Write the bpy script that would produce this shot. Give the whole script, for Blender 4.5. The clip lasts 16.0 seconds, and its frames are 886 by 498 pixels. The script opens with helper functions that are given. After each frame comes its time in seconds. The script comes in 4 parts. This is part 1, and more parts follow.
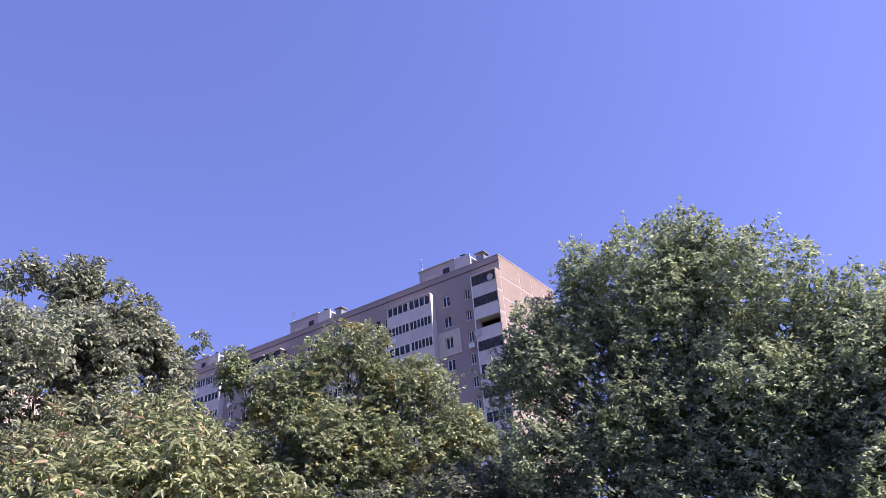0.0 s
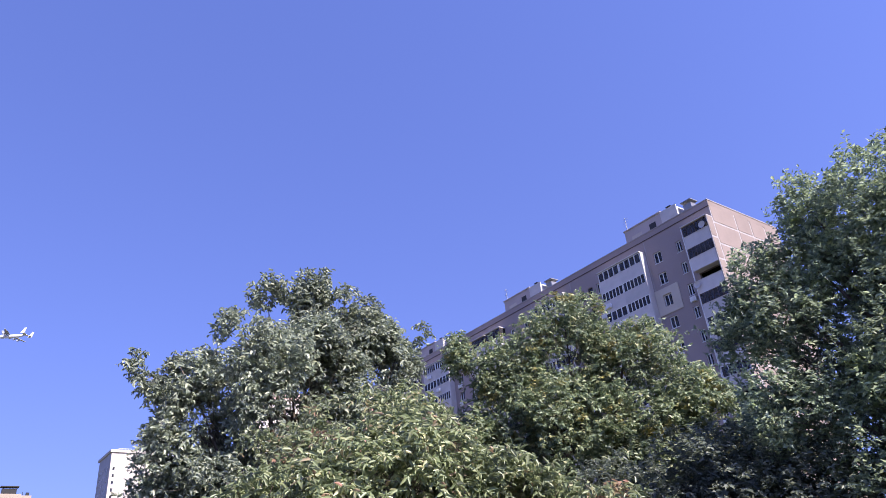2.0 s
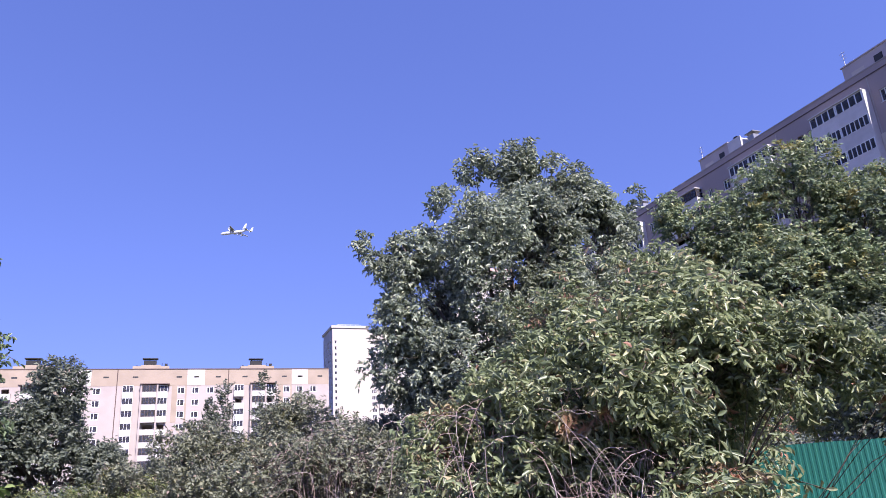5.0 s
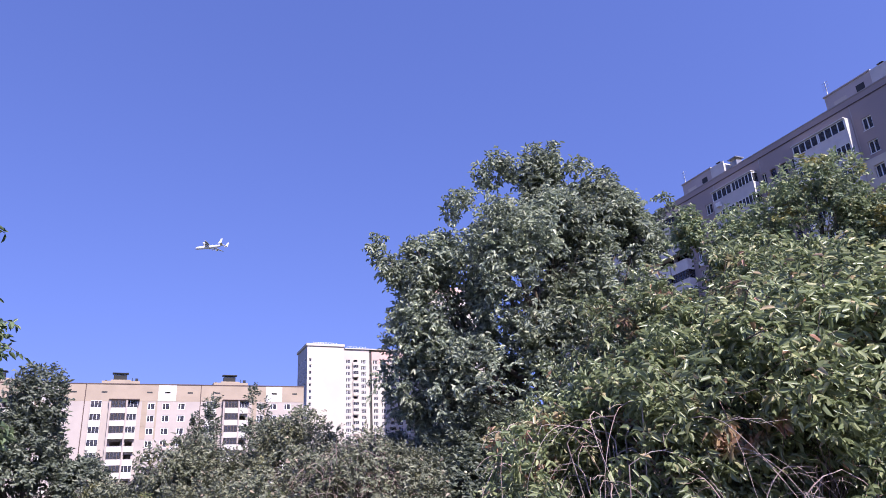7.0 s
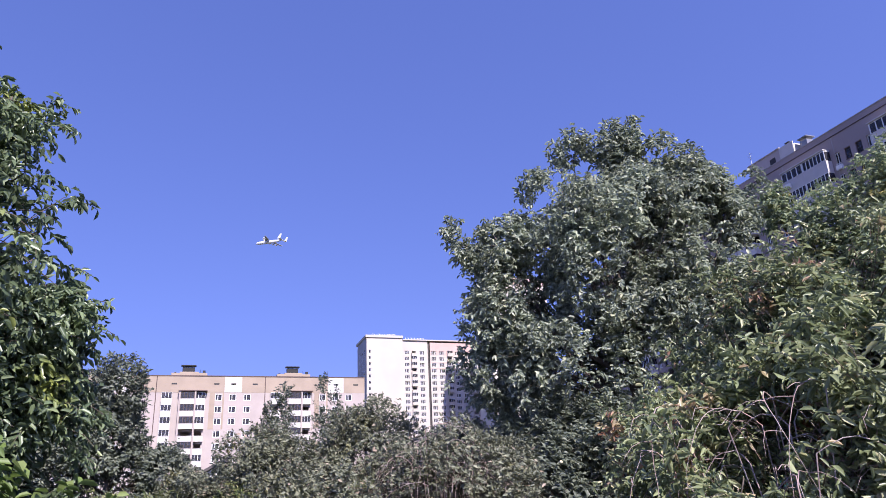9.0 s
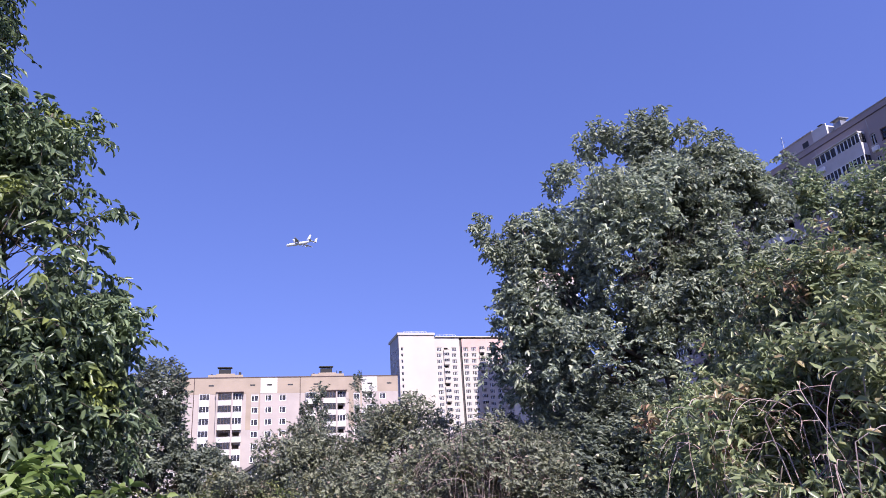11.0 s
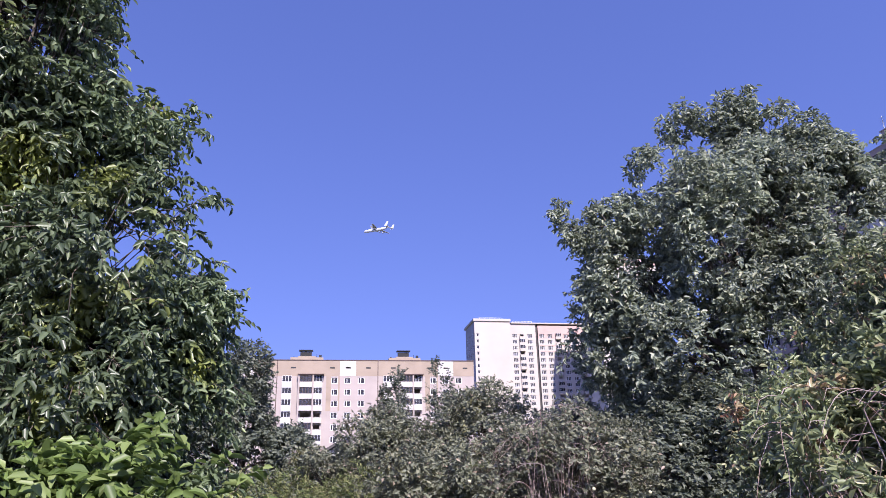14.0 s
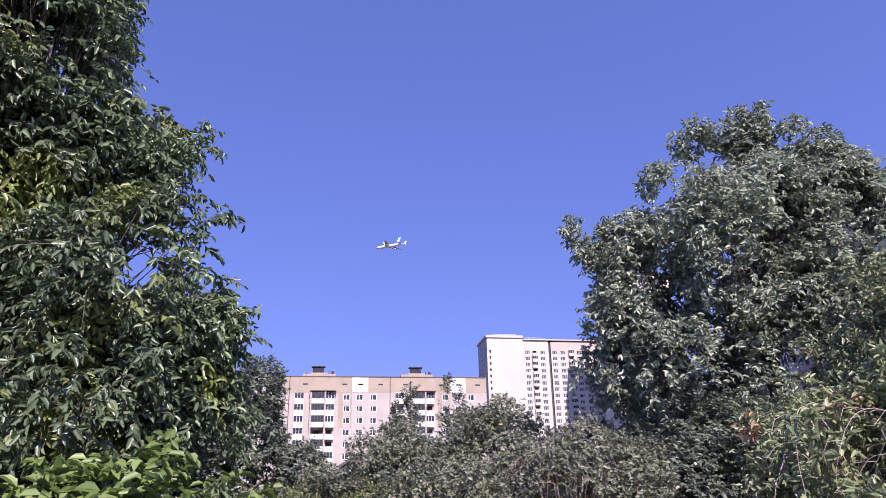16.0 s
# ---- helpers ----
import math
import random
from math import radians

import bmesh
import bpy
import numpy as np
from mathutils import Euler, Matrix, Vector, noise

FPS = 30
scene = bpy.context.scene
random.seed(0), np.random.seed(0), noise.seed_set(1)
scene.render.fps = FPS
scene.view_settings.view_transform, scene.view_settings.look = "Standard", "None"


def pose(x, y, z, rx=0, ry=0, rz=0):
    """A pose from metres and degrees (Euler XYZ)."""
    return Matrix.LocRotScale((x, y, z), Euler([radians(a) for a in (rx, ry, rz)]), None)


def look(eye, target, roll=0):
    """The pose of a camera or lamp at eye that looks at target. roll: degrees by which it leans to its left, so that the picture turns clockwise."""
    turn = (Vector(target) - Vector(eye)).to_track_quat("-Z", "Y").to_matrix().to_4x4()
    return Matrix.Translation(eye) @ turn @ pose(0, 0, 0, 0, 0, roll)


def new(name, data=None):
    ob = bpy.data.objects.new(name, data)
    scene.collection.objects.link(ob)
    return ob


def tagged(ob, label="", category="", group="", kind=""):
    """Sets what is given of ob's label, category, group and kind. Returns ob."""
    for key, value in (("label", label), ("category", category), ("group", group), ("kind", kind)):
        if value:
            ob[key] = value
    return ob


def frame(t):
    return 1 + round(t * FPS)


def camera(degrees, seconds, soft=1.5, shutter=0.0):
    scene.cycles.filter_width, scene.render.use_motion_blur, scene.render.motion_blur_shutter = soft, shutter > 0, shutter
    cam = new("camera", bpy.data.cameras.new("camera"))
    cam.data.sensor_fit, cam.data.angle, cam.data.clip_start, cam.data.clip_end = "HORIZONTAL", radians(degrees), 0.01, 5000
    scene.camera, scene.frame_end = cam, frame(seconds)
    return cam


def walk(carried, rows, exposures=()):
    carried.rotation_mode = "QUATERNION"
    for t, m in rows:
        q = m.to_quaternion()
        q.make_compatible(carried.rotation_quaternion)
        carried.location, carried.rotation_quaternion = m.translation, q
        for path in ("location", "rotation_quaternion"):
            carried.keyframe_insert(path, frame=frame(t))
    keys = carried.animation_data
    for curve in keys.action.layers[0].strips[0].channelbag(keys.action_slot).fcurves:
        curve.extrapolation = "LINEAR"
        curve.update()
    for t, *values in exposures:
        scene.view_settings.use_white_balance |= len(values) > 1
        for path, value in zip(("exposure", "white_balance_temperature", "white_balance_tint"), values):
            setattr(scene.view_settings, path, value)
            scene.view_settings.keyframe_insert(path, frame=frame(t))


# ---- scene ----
cam = camera(64.3, 16.0, soft=0.85)
PATH = [
    (0, (0.13, 2.083, 0.638), (-0.823, 3.559, 1.591), -5.1),
    (0.5, (0.175, 2.091, 0.641), (-0.743, 3.586, 1.601), -6.1),
    (1, (0.214, 2.096, 0.646), (-0.684, 3.614, 1.588), -7.9),
    (1.5, (0.235, 2.083, 0.652), (-0.952, 3.338, 1.66), -7.7),
    (2, (0.239, 2.061, 0.665), (-1.147, 3.163, 1.596), -5.7),
    (2.5, (0.206, 2.008, 0.68), (-1.223, 3.111, 1.542), -5.1),
    (3, (0.141, 1.961, 0.688), (-1.343, 3.03, 1.496), -3.4),
    (3.5, (0.068, 1.924, 0.694), (-1.485, 2.907, 1.482), -3.0),
    (4, (-0.018, 1.875, 0.702), (-1.603, 2.836, 1.454), -3.0),
    (4.5, (-0.128, 1.803, 0.713), (-1.784, 2.689, 1.398), -3.1),
    (5, (-0.291, 1.705, 0.724), (-2.051, 2.403, 1.367), -3.8),
    (5.2, (-0.382, 1.664, 0.728), (-2.145, 2.348, 1.379), -4.2),
    (7.3, (-1.638, 1.196, 0.798), (-3.353, 1.952, 1.497), -3.0),
    (7.5, (-1.737, 1.158, 0.803), (-3.464, 1.889, 1.497), -2.8),
    (8, (-1.921, 1.092, 0.817), (-3.67, 1.753, 1.528), -3.3),
    (8.5, (-2.052, 1.064, 0.822), (-3.819, 1.696, 1.514), -2.8),
    (10.8, (-1.993, 1.022, 0.82), (-3.799, 1.57, 1.483), -3.7),
    (11, (-1.988, 1.017, 0.82), (-3.795, 1.55, 1.491), -3.6),
    (11.5, (-1.97, 0.999, 0.824), (-3.788, 1.46, 1.518), -3.4),
    (12, (-1.952, 0.972, 0.814), (-3.789, 1.383, 1.491), -2.5),
    (12.5, (-1.947, 0.969, 0.81), (-3.795, 1.356, 1.469), -2.5),
    (13, (-1.929, 0.969, 0.814), (-3.782, 1.349, 1.464), -2.8),
    (13.5, (-1.937, 0.968, 0.81), (-3.793, 1.331, 1.463), -2.0),
    (14, (-1.956, 0.962, 0.796), (-3.822, 1.287, 1.439), -1.4),
    (14.5, (-1.946, 0.96, 0.792), (-3.819, 1.291, 1.409), -1.8),
    (15, (-1.924, 0.954, 0.792), (-3.791, 1.282, 1.429), -2.0),
    (15.5, (-1.914, 0.95, 0.796), (-3.779, 1.248, 1.455), -1.3),
    (16, (-1.954, 0.971, 0.803), (-3.81, 1.26, 1.49), -1.1),
]
EXPOSURES = [(0, 1.3, 7200, 24), (1.0, 1.32, 7250, 25), (1.5, 1.28, 6700, 17), (3.5, 1.26, 6450, 18), (5, 1.14, 6350, 20), (7.5, 1.03, 6350, 19), (11, 0.98, 6350, 19), (14, 0.96, 6350, 20), (16, 0.98, 6450, 23)]
walk(cam, [(t, look(eye, target, roll)) for t, eye, target, roll in PATH], EXPOSURES)
G = -0.85          # level of the ground; the eye is about 1.6 m above it

# ---------------------------------------------------------------- light
SUN_EL, SUN_AZ = 44.0, 83.0      # azimuth from +y towards +x
world = bpy.data.worlds.new("world")
scene.world = world
world.use_nodes = True
wn = world.node_tree
sky = wn.nodes.new("ShaderNodeTexSky")
sky.sky_type = 'NISHITA'
sky.sun_disc = False
sky.sun_elevation = radians(SUN_EL)
sky.sun_rotation = radians(SUN_AZ)
sky.altitude = 200
sky.air_density = 1.7
sky.dust_density = 0.6
sky.ozone_density = 10.0
wn.nodes["Background"].inputs[1].default_value = 0.088
air = wn.nodes.new("ShaderNodeMix")       # the violet cast of a late-summer sky
air.data_type = 'RGBA'
air.blend_type = 'MULTIPLY'
air.inputs[0].default_value = 1.0
air.inputs[7].default_value = (1.10, 0.835, 1.19, 1)
wco = wn.nodes.new("ShaderNodeTexCoord")  # deep blue down to the roofs: the clear air of high ground
lift = wn.nodes.new("ShaderNodeVectorMath")
lift.operation = 'ADD'
lift.inputs[1].default_value = (0, 0, 0.22)
level = wn.nodes.new("ShaderNodeVectorMath")
level.operation = 'NORMALIZE'
wn.links.new(wco.outputs["Generated"], lift.inputs[0])
wn.links.new(lift.outputs[0], level.inputs[0])
wn.links.new(level.outputs[0], sky.inputs[0])
wn.links.new(sky.outputs[0], air.inputs[6])
wn.links.new(air.outputs[2], wn.nodes["Background"].inputs[0])
sun = new("sun", bpy.data.lights.new("sun", 'SUN'))
sun.data.energy = 4.4
sun.data.angle = radians(0.5)
sun.data.color = (1.0, 0.95, 0.88)
sun_way = Vector((math.cos(radians(SUN_EL)) * math.sin(radians(SUN_AZ)), math.cos(radians(SUN_EL)) * math.cos(radians(SUN_AZ)), math.sin(radians(SUN_EL))))
sun.rotation_euler = sun_way.to_track_quat("Z", "Y").to_euler()


# ---------------------------------------------------------------- materials
def material(name, colour, rough=0.8, vary=0.15, scale=3.0, fine=40.0, bump=0.02, metal=0.0, spec=0.3, tint=None, per_object=0.0):
    """Noise at two scales over one paint, with fine relief."""
    m = bpy.data.materials.new(name)
    m.use_nodes = True
    t = m.node_tree
    b = t.nodes["Principled BSDF"]
    co = t.nodes.new("ShaderNodeTexCoord")
    big = t.nodes.new("ShaderNodeTexNoise")
    big.inputs["Scale"].default_value = scale
    big.inputs["Detail"].default_value = 5
    small = t.nodes.new("ShaderNodeTexNoise")
    small.inputs["Scale"].default_value = fine
    small.inputs["Detail"].default_value = 4
    t.links.new(co.outputs["Object"], big.inputs["Vector"])
    t.links.new(co.outputs["Object"], small.inputs["Vector"])
    mixc = t.nodes.new("ShaderNodeMix")
    mixc.data_type = 'RGBA'
    other = tint or tuple(c * (1 - 2 * vary) for c in colour)
    mixc.inputs[6].default_value = (*colour, 1)
    mixc.inputs[7].default_value = (*other, 1)
    ramp = t.nodes.new("ShaderNodeMapRange")
    ramp.inputs[1].default_value, ramp.inputs[2].default_value = 0.35, 0.7
    t.links.new(big.outputs[0], ramp.inputs[0])
    t.links.new(ramp.outputs[0], mixc.inputs[0])
    hsv = t.nodes.new("ShaderNodeHueSaturation")
    val = t.nodes.new("ShaderNodeMapRange")
    val.inputs[3].default_value, val.inputs[4].default_value = 1 - vary, 1 + vary
    t.links.new(small.outputs[0], val.inputs[0])
    if per_object:
        info = t.nodes.new("ShaderNodeObjectInfo")
        ob = t.nodes.new("ShaderNodeMapRange")
        ob.inputs[3].default_value, ob.inputs[4].default_value = 1 - per_object, 1 + per_object
        t.links.new(info.outputs["Random"], ob.inputs[0])
        mul = t.nodes.new("ShaderNodeMath")
        mul.operation = 'MULTIPLY'
        t.links.new(val.outputs[0], mul.inputs[0])
        t.links.new(ob.outputs[0], mul.inputs[1])
        t.links.new(mul.outputs[0], hsv.inputs["Value"])
    else:
        t.links.new(val.outputs[0], hsv.inputs["Value"])
    t.links.new(mixc.outputs[2], hsv.inputs["Color"])
    t.links.new(hsv.outputs[0], b.inputs["Base Color"])
    b.inputs["Roughness"].default_value = rough
    b.inputs["Metallic"].default_value = metal
    b.inputs["Specular IOR Level"].default_value = spec
    if bump:
        bp = t.nodes.new("ShaderNodeBump")
        bp.inputs["Strength"].default_value = 0.4
        bp.inputs["Distance"].default_value = bump
        t.links.new(small.outputs[0], bp.inputs["Height"])
        t.links.new(bp.outputs[0], b.inputs["Normal"])
    return m


def leaf_material(name, colours, rough=0.47, through_leaf=0.38, spec=0.55, turning=None, share=0.66):
    """Leaves: colour by island out of a ramp, light shining through the blade."""
    m = bpy.data.materials.new(name)
    m.use_nodes = True
    t = m.node_tree
    b = t.nodes["Principled BSDF"]
    geo = t.nodes.new("ShaderNodeNewGeometry")
    ramp = t.nodes.new("ShaderNodeValToRGB")
    e = ramp.color_ramp.elements
    while len(e) < len(colours):
        e.new(0.5)
    for k, (pos, c) in enumerate(colours):
        e[k].position = pos
        e[k].color = (*c, 1)
    t.links.new(geo.outputs["Random Per Island"], ramp.inputs[0])
    co = t.nodes.new("ShaderNodeTexCoord")
    patch = t.nodes.new("ShaderNodeTexNoise")
    patch.inputs["Scale"].default_value = 0.9
    t.links.new(co.outputs["Object"], patch.inputs["Vector"])
    val = t.nodes.new("ShaderNodeMapRange")
    val.inputs[1].default_value, val.inputs[2].default_value = 0.3, 0.7
    val.inputs[3].default_value, val.inputs[4].default_value = 0.75, 1.3
    t.links.new(patch.outputs[0], val.inputs[0])
    hsv = t.nodes.new("ShaderNodeHueSaturation")
    t.links.new(val.outputs[0], hsv.inputs["Value"])
    t.links.new(ramp.outputs[0], hsv.inputs["Color"])
    if turning:
        spot = t.nodes.new("ShaderNodeTexNoise")
        spot.inputs["Scale"].default_value = 1.7
        spot.inputs["Detail"].default_value = 3
        t.links.new(co.outputs["Object"], spot.inputs["Vector"])
        cut = t.nodes.new("ShaderNodeMapRange")
        cut.inputs[1].default_value, cut.inputs[2].default_value = share, share + 0.07
        t.links.new(spot.outputs[0], cut.inputs[0])
        turn = t.nodes.new("ShaderNodeMix")
        turn.data_type = 'RGBA'
        turn.inputs[7].default_value = (*turning, 1)
        t.links.new(cut.outputs[0], turn.inputs[0])
        t.links.new(ramp.outputs[0], turn.inputs[6])
        t.links.new(turn.outputs[2], hsv.inputs["Color"])
    t.links.new(hsv.outputs[0], b.inputs["Base Color"])
    b.inputs["Roughness"].default_value = rough
    b.inputs["Specular IOR Level"].default_value = spec
    tr = t.nodes.new("ShaderNodeBsdfTranslucent")
    t.links.new(hsv.outputs[0], tr.inputs["Color"])
    mx = t.nodes.new("ShaderNodeMixShader")
    mx.inputs[0].default_value = through_leaf
    t.links.new(b.outputs[0], mx.inputs[1])
    t.links.new(tr.outputs[0], mx.inputs[2])
    t.links.new(mx.outputs[0], t.nodes["Material Output"].inputs["Surface"])
    return m


def glass_material(name, colour, rough=0.06):
    m = bpy.data.materials.new(name)
    m.use_nodes = True
    b = m.node_tree.nodes["Principled BSDF"]
    b.inputs["Base Color"].default_value = (*colour, 1)
    b.inputs["Roughness"].default_value = rough
    b.inputs["Transmission Weight"].default_value = 0.75
    b.inputs["IOR"].default_value = 1.3
    b.inputs["Specular IOR Level"].default_value = 0.3
    return m


M_FACADE = material("taupe_render", (0.33, 0.275, 0.27), 0.9, 0.06, 0.15, 6.0, 0.01)
M_ENDPANEL = material("pink_panel", (0.25, 0.20, 0.18), 0.9, 0.06, 0.4, 8.0, 0.01, per_object=0.06)
M_JOINT = material("pale_joint", (0.36, 0.335, 0.33), 0.9, 0.08, 1.0, 10.0, 0.01)
M_BEIGE = material("beige_insulation", (0.55, 0.49, 0.42), 0.9, 0.05, 0.5, 8.0, 0.005)
M_WHITE = material("white_paint", (0.55, 0.525, 0.51), 0.7, 0.06, 0.8, 9.0, 0.005)
M_PARAPET = material("pale_balcony_panel", (0.62, 0.585, 0.575), 0.8, 0.08, 0.7, 9.0, 0.005, per_object=0.1)
M_FRAME = material("white_frame", (0.75, 0.75, 0.74), 0.5, 0.04, 2.0, 20.0, 0.0)
M_DARKFRAME = material("brown_frame", (0.10, 0.07, 0.06), 0.6, 0.1, 2.0, 20.0, 0.0)
M_CAP = material("brown_coping", (0.11, 0.075, 0.07), 0.7, 0.1, 0.5, 8.0, 0.0)
M_COPE = material("weathered_grey_coping", (0.36, 0.325, 0.32), 0.7, 0.1, 0.5, 8.0, 0.0)
# lighter than the facade: the huts' lit look is put into the colour
M_HUT = material("lit_hut_render", (0.46, 0.40, 0.39), 0.9, 0.06, 0.3, 6.0, 0.01)
M_ROOF = material("bitumen_roof", (0.06, 0.06, 0.06), 0.95, 0.15, 0.6, 9.0, 0.01)
M_GLASS = glass_material("window_glass", (0.16, 0.16, 0.19))
M_PALEGLASS = glass_material("curtained_glass", (0.34, 0.32, 0.35), 0.12)
# near-black colour stands in for the shade inside rooms and openings
M_DARK = material("painted_dark_interior", (0.05, 0.05, 0.055), 0.9, 0.1, 1.0, 9.0, 0.0)
M_METAL = material("grey_metal", (0.30, 0.30, 0.31), 0.45, 0.08, 2.0, 30.0, 0.0, metal=0.6)
M_BLACK = material("black_metal", (0.02, 0.02, 0.022), 0.6, 0.1, 2.0, 30.0, 0.0)
M_PEACH = material("peach_brick", (0.36, 0.29, 0.23), 0.9, 0.08, 0.25, 5.0, 0.01)
M_BUFF = material("buff_render", (0.41, 0.355, 0.335), 0.9, 0.06, 0.3, 5.0, 0.01)
M_TOWER = material("white_render", (0.50, 0.45, 0.405), 0.9, 0.05, 0.1, 4.0, 0.0)
# greyer copy of the tower render: the side walls' shade as colour
M_TOWERGREY = material("shade_grey_render", (0.42, 0.41, 0.43), 0.9, 0.06, 0.2, 4.0, 0.0)
M_TOWERRED = material("salmon_render", (0.56, 0.385, 0.35), 0.9, 0.06, 0.2, 4.0, 0.0)
M_FENCE = material("teal_sheet_metal", (0.028, 0.20, 0.155), 0.5, 0.1, 1.2, 25.0, 0.001, spec=0.5)
M_FENCEPOST = material("rusty_green_steel", (0.05, 0.09, 0.07), 0.6, 0.2, 4.0, 40.0, 0.001, tint=(0.14, 0.06, 0.03))
M_BARK = material("grey_bark", (0.13, 0.105, 0.085), 0.95, 0.25, 4.0, 40.0, 0.01)
M_TWIG = material("dry_twig", (0.36, 0.31, 0.30), 0.9, 0.2, 4.0, 40.0, 0.002, tint=(0.30, 0.19, 0.17))
M_SOIL = material("grassy_ground", (0.06, 0.075, 0.03), 0.95, 0.25, 0.6, 12.0, 0.03, tint=(0.10, 0.08, 0.05))
# house roofing; also the painted shade of the tower's recess
M_ROOFRECESS = material("dark_roofing_and_recess", (0.09, 0.08, 0.08), 0.8, 0.15, 1.5, 15.0, 0.005)
M_PLANE = material("white_aircraft_paint", (0.66, 0.67, 0.68), 0.35, 0.03, 0.1, 2.0, 0.0, spec=0.5)
M_PLANEGREY = material("grey_aircraft_paint", (0.30, 0.32, 0.36), 0.4, 0.05, 0.1, 2.0, 0.0, spec=0.5)
L_WALNUT = leaf_material("walnut_leaf", ((0.0, (0.149, 0.180, 0.136)), (0.5, (0.257, 0.300, 0.220)), (0.85, (0.337, 0.377, 0.275)), (1.0, (0.553, 0.570, 0.415))))
L_MID = leaf_material("maple_leaf", ((0.0, (0.124, 0.173, 0.100)), (0.55, (0.200, 0.254, 0.141)), (0.85, (0.305, 0.355, 0.196)), (1.0, (0.437, 0.439, 0.247))), turning=(0.29, 0.26, 0.09), share=0.6)
L_RIGHT = leaf_material("elm_leaf", ((0.0, (0.144, 0.190, 0.130)), (0.6, (0.275, 0.346, 0.223)), (1.0, (0.520, 0.595, 0.368))), through_leaf=0.45, turning=(0.20, 0.25, 0.10), share=0.62)
L_NEAR = leaf_material("cherry_leaf", ((0.0, (0.149, 0.189, 0.097)), (0.55, (0.239, 0.283, 0.149)), (0.9, (0.360, 0.395, 0.218)), (0.975, (0.521, 0.493, 0.296)), (1.0, (0.445, 0.253, 0.188))), rough=0.36, turning=(0.36, 0.19, 0.13), share=0.61)
L_LEFT = leaf_material("ash_leaf", ((0.0, (0.085, 0.121, 0.066)), (0.55, (0.130, 0.175, 0.094)), (0.9, (0.193, 0.256, 0.134)), (1.0, (0.291, 0.344, 0.204))), rough=0.36, turning=(0.24, 0.28, 0.08), share=0.57)
L_SHOOT = leaf_material("young_leaf", ((0.0, (0.122, 0.183, 0.052)), (0.6, (0.188, 0.271, 0.073)), (1.0, (0.291, 0.361, 0.132))))
L_BUSH = leaf_material("bush_leaf", ((0.0, (0.140, 0.153, 0.108)), (0.6, (0.198, 0.217, 0.148)), (0.95, (0.290, 0.295, 0.201)), (1.0, (0.407, 0.306, 0.250))), turning=(0.22, 0.21, 0.10), share=0.62)
# dark poplar green; on hedge and walnut bush its darkness stands for shade
L_DARK = leaf_material("poplar_and_shade_leaf", ((0.0, (0.099, 0.123, 0.096)), (0.6, (0.148, 0.172, 0.124)), (1.0, (0.227, 0.249, 0.180))))
L_GRASS = leaf_material("tall_grass", ((0.0, (0.134, 0.193, 0.059)), (0.6, (0.214, 0.240, 0.087)), (1.0, (0.375, 0.354, 0.161))))


# ---------------------------------------------------------------- makers
def thing(name, at, label, category, group="", kind=""):
    ob = new(name)
    ob.location = at
    return tagged(ob, label, category, group, kind)


def attach(ob, parent):
    ob.parent = parent
    return ob


def mesh_of(name, verts, faces, mats):
    me = bpy.data.meshes.new(name)
    me.from_pydata([tuple(v) for v in verts], [], [tuple(f) for f in faces])
    for m in (mats if isinstance(mats, (list, tuple)) else [mats]):
        me.materials.append(m)
    me.update()
    return me


BOX_FACES = ((0, 3, 2, 1), (4, 5, 6, 7), (0, 1, 5, 4), (1, 2, 6, 5), (2, 3, 7, 6), (3, 0, 4, 7))


def boxes_mesh(name, boxes, mat):
    """One mesh out of blocks (x0, x1, y0, y1, z0, z1)."""
    v, f = [], []
    for x0, x1, y0, y1, z0, z1 in boxes:
        n = len(v)
        v += [(x0, y0, z0), (x1, y0, z0), (x1, y1, z0), (x0, y1, z0), (x0, y0, z1), (x1, y0, z1), (x1, y1, z1), (x0, y1, z1)]
        f += [tuple(n + k for k in q) for q in BOX_FACES]
    return mesh_of(name, v, f, mat)


def piece(name, me, parent, at=(0, 0, 0), label="", turn=0.0):
    ob = new(name, me)
    ob.parent = parent
    ob.location = at
    ob.rotation_euler = (0, 0, turn)
    return tagged(ob, label)


def part(name, bm, mat, parent, label=""):
    me = bpy.data.meshes.new(name)
    bm.to_mesh(me)
    bm.free()
    me.materials.append(mat)
    ob = new(name, me)
    ob.parent = parent
    return tagged(ob, label)


def wall_boxes(u0, u1, z0, z1, openings, front, back, axis):
    """Blocks of a wall in the u-z plane with openings (ua, ub, za, zb) cut through."""
    zs = sorted({z0, z1, *[o[2] for o in openings], *[o[3] for o in openings]})
    zs = [z for z in zs if z0 <= z <= z1]
    out = []
    for za, zb in zip(zs, zs[1:]):
        if zb - za < 1e-4:
            continue
        cut = sorted((o[0], o[1]) for o in openings if o[2] < zb - 1e-4 and o[3] > za + 1e-4)
        u = u0
        for a, b in cut + [(u1, u1)]:
            if a > u + 1e-4:
                out.append((u, a, front, back, za, zb) if axis == "x" else (front, back, u, a, za, zb))
            u = max(u, b)
    return out


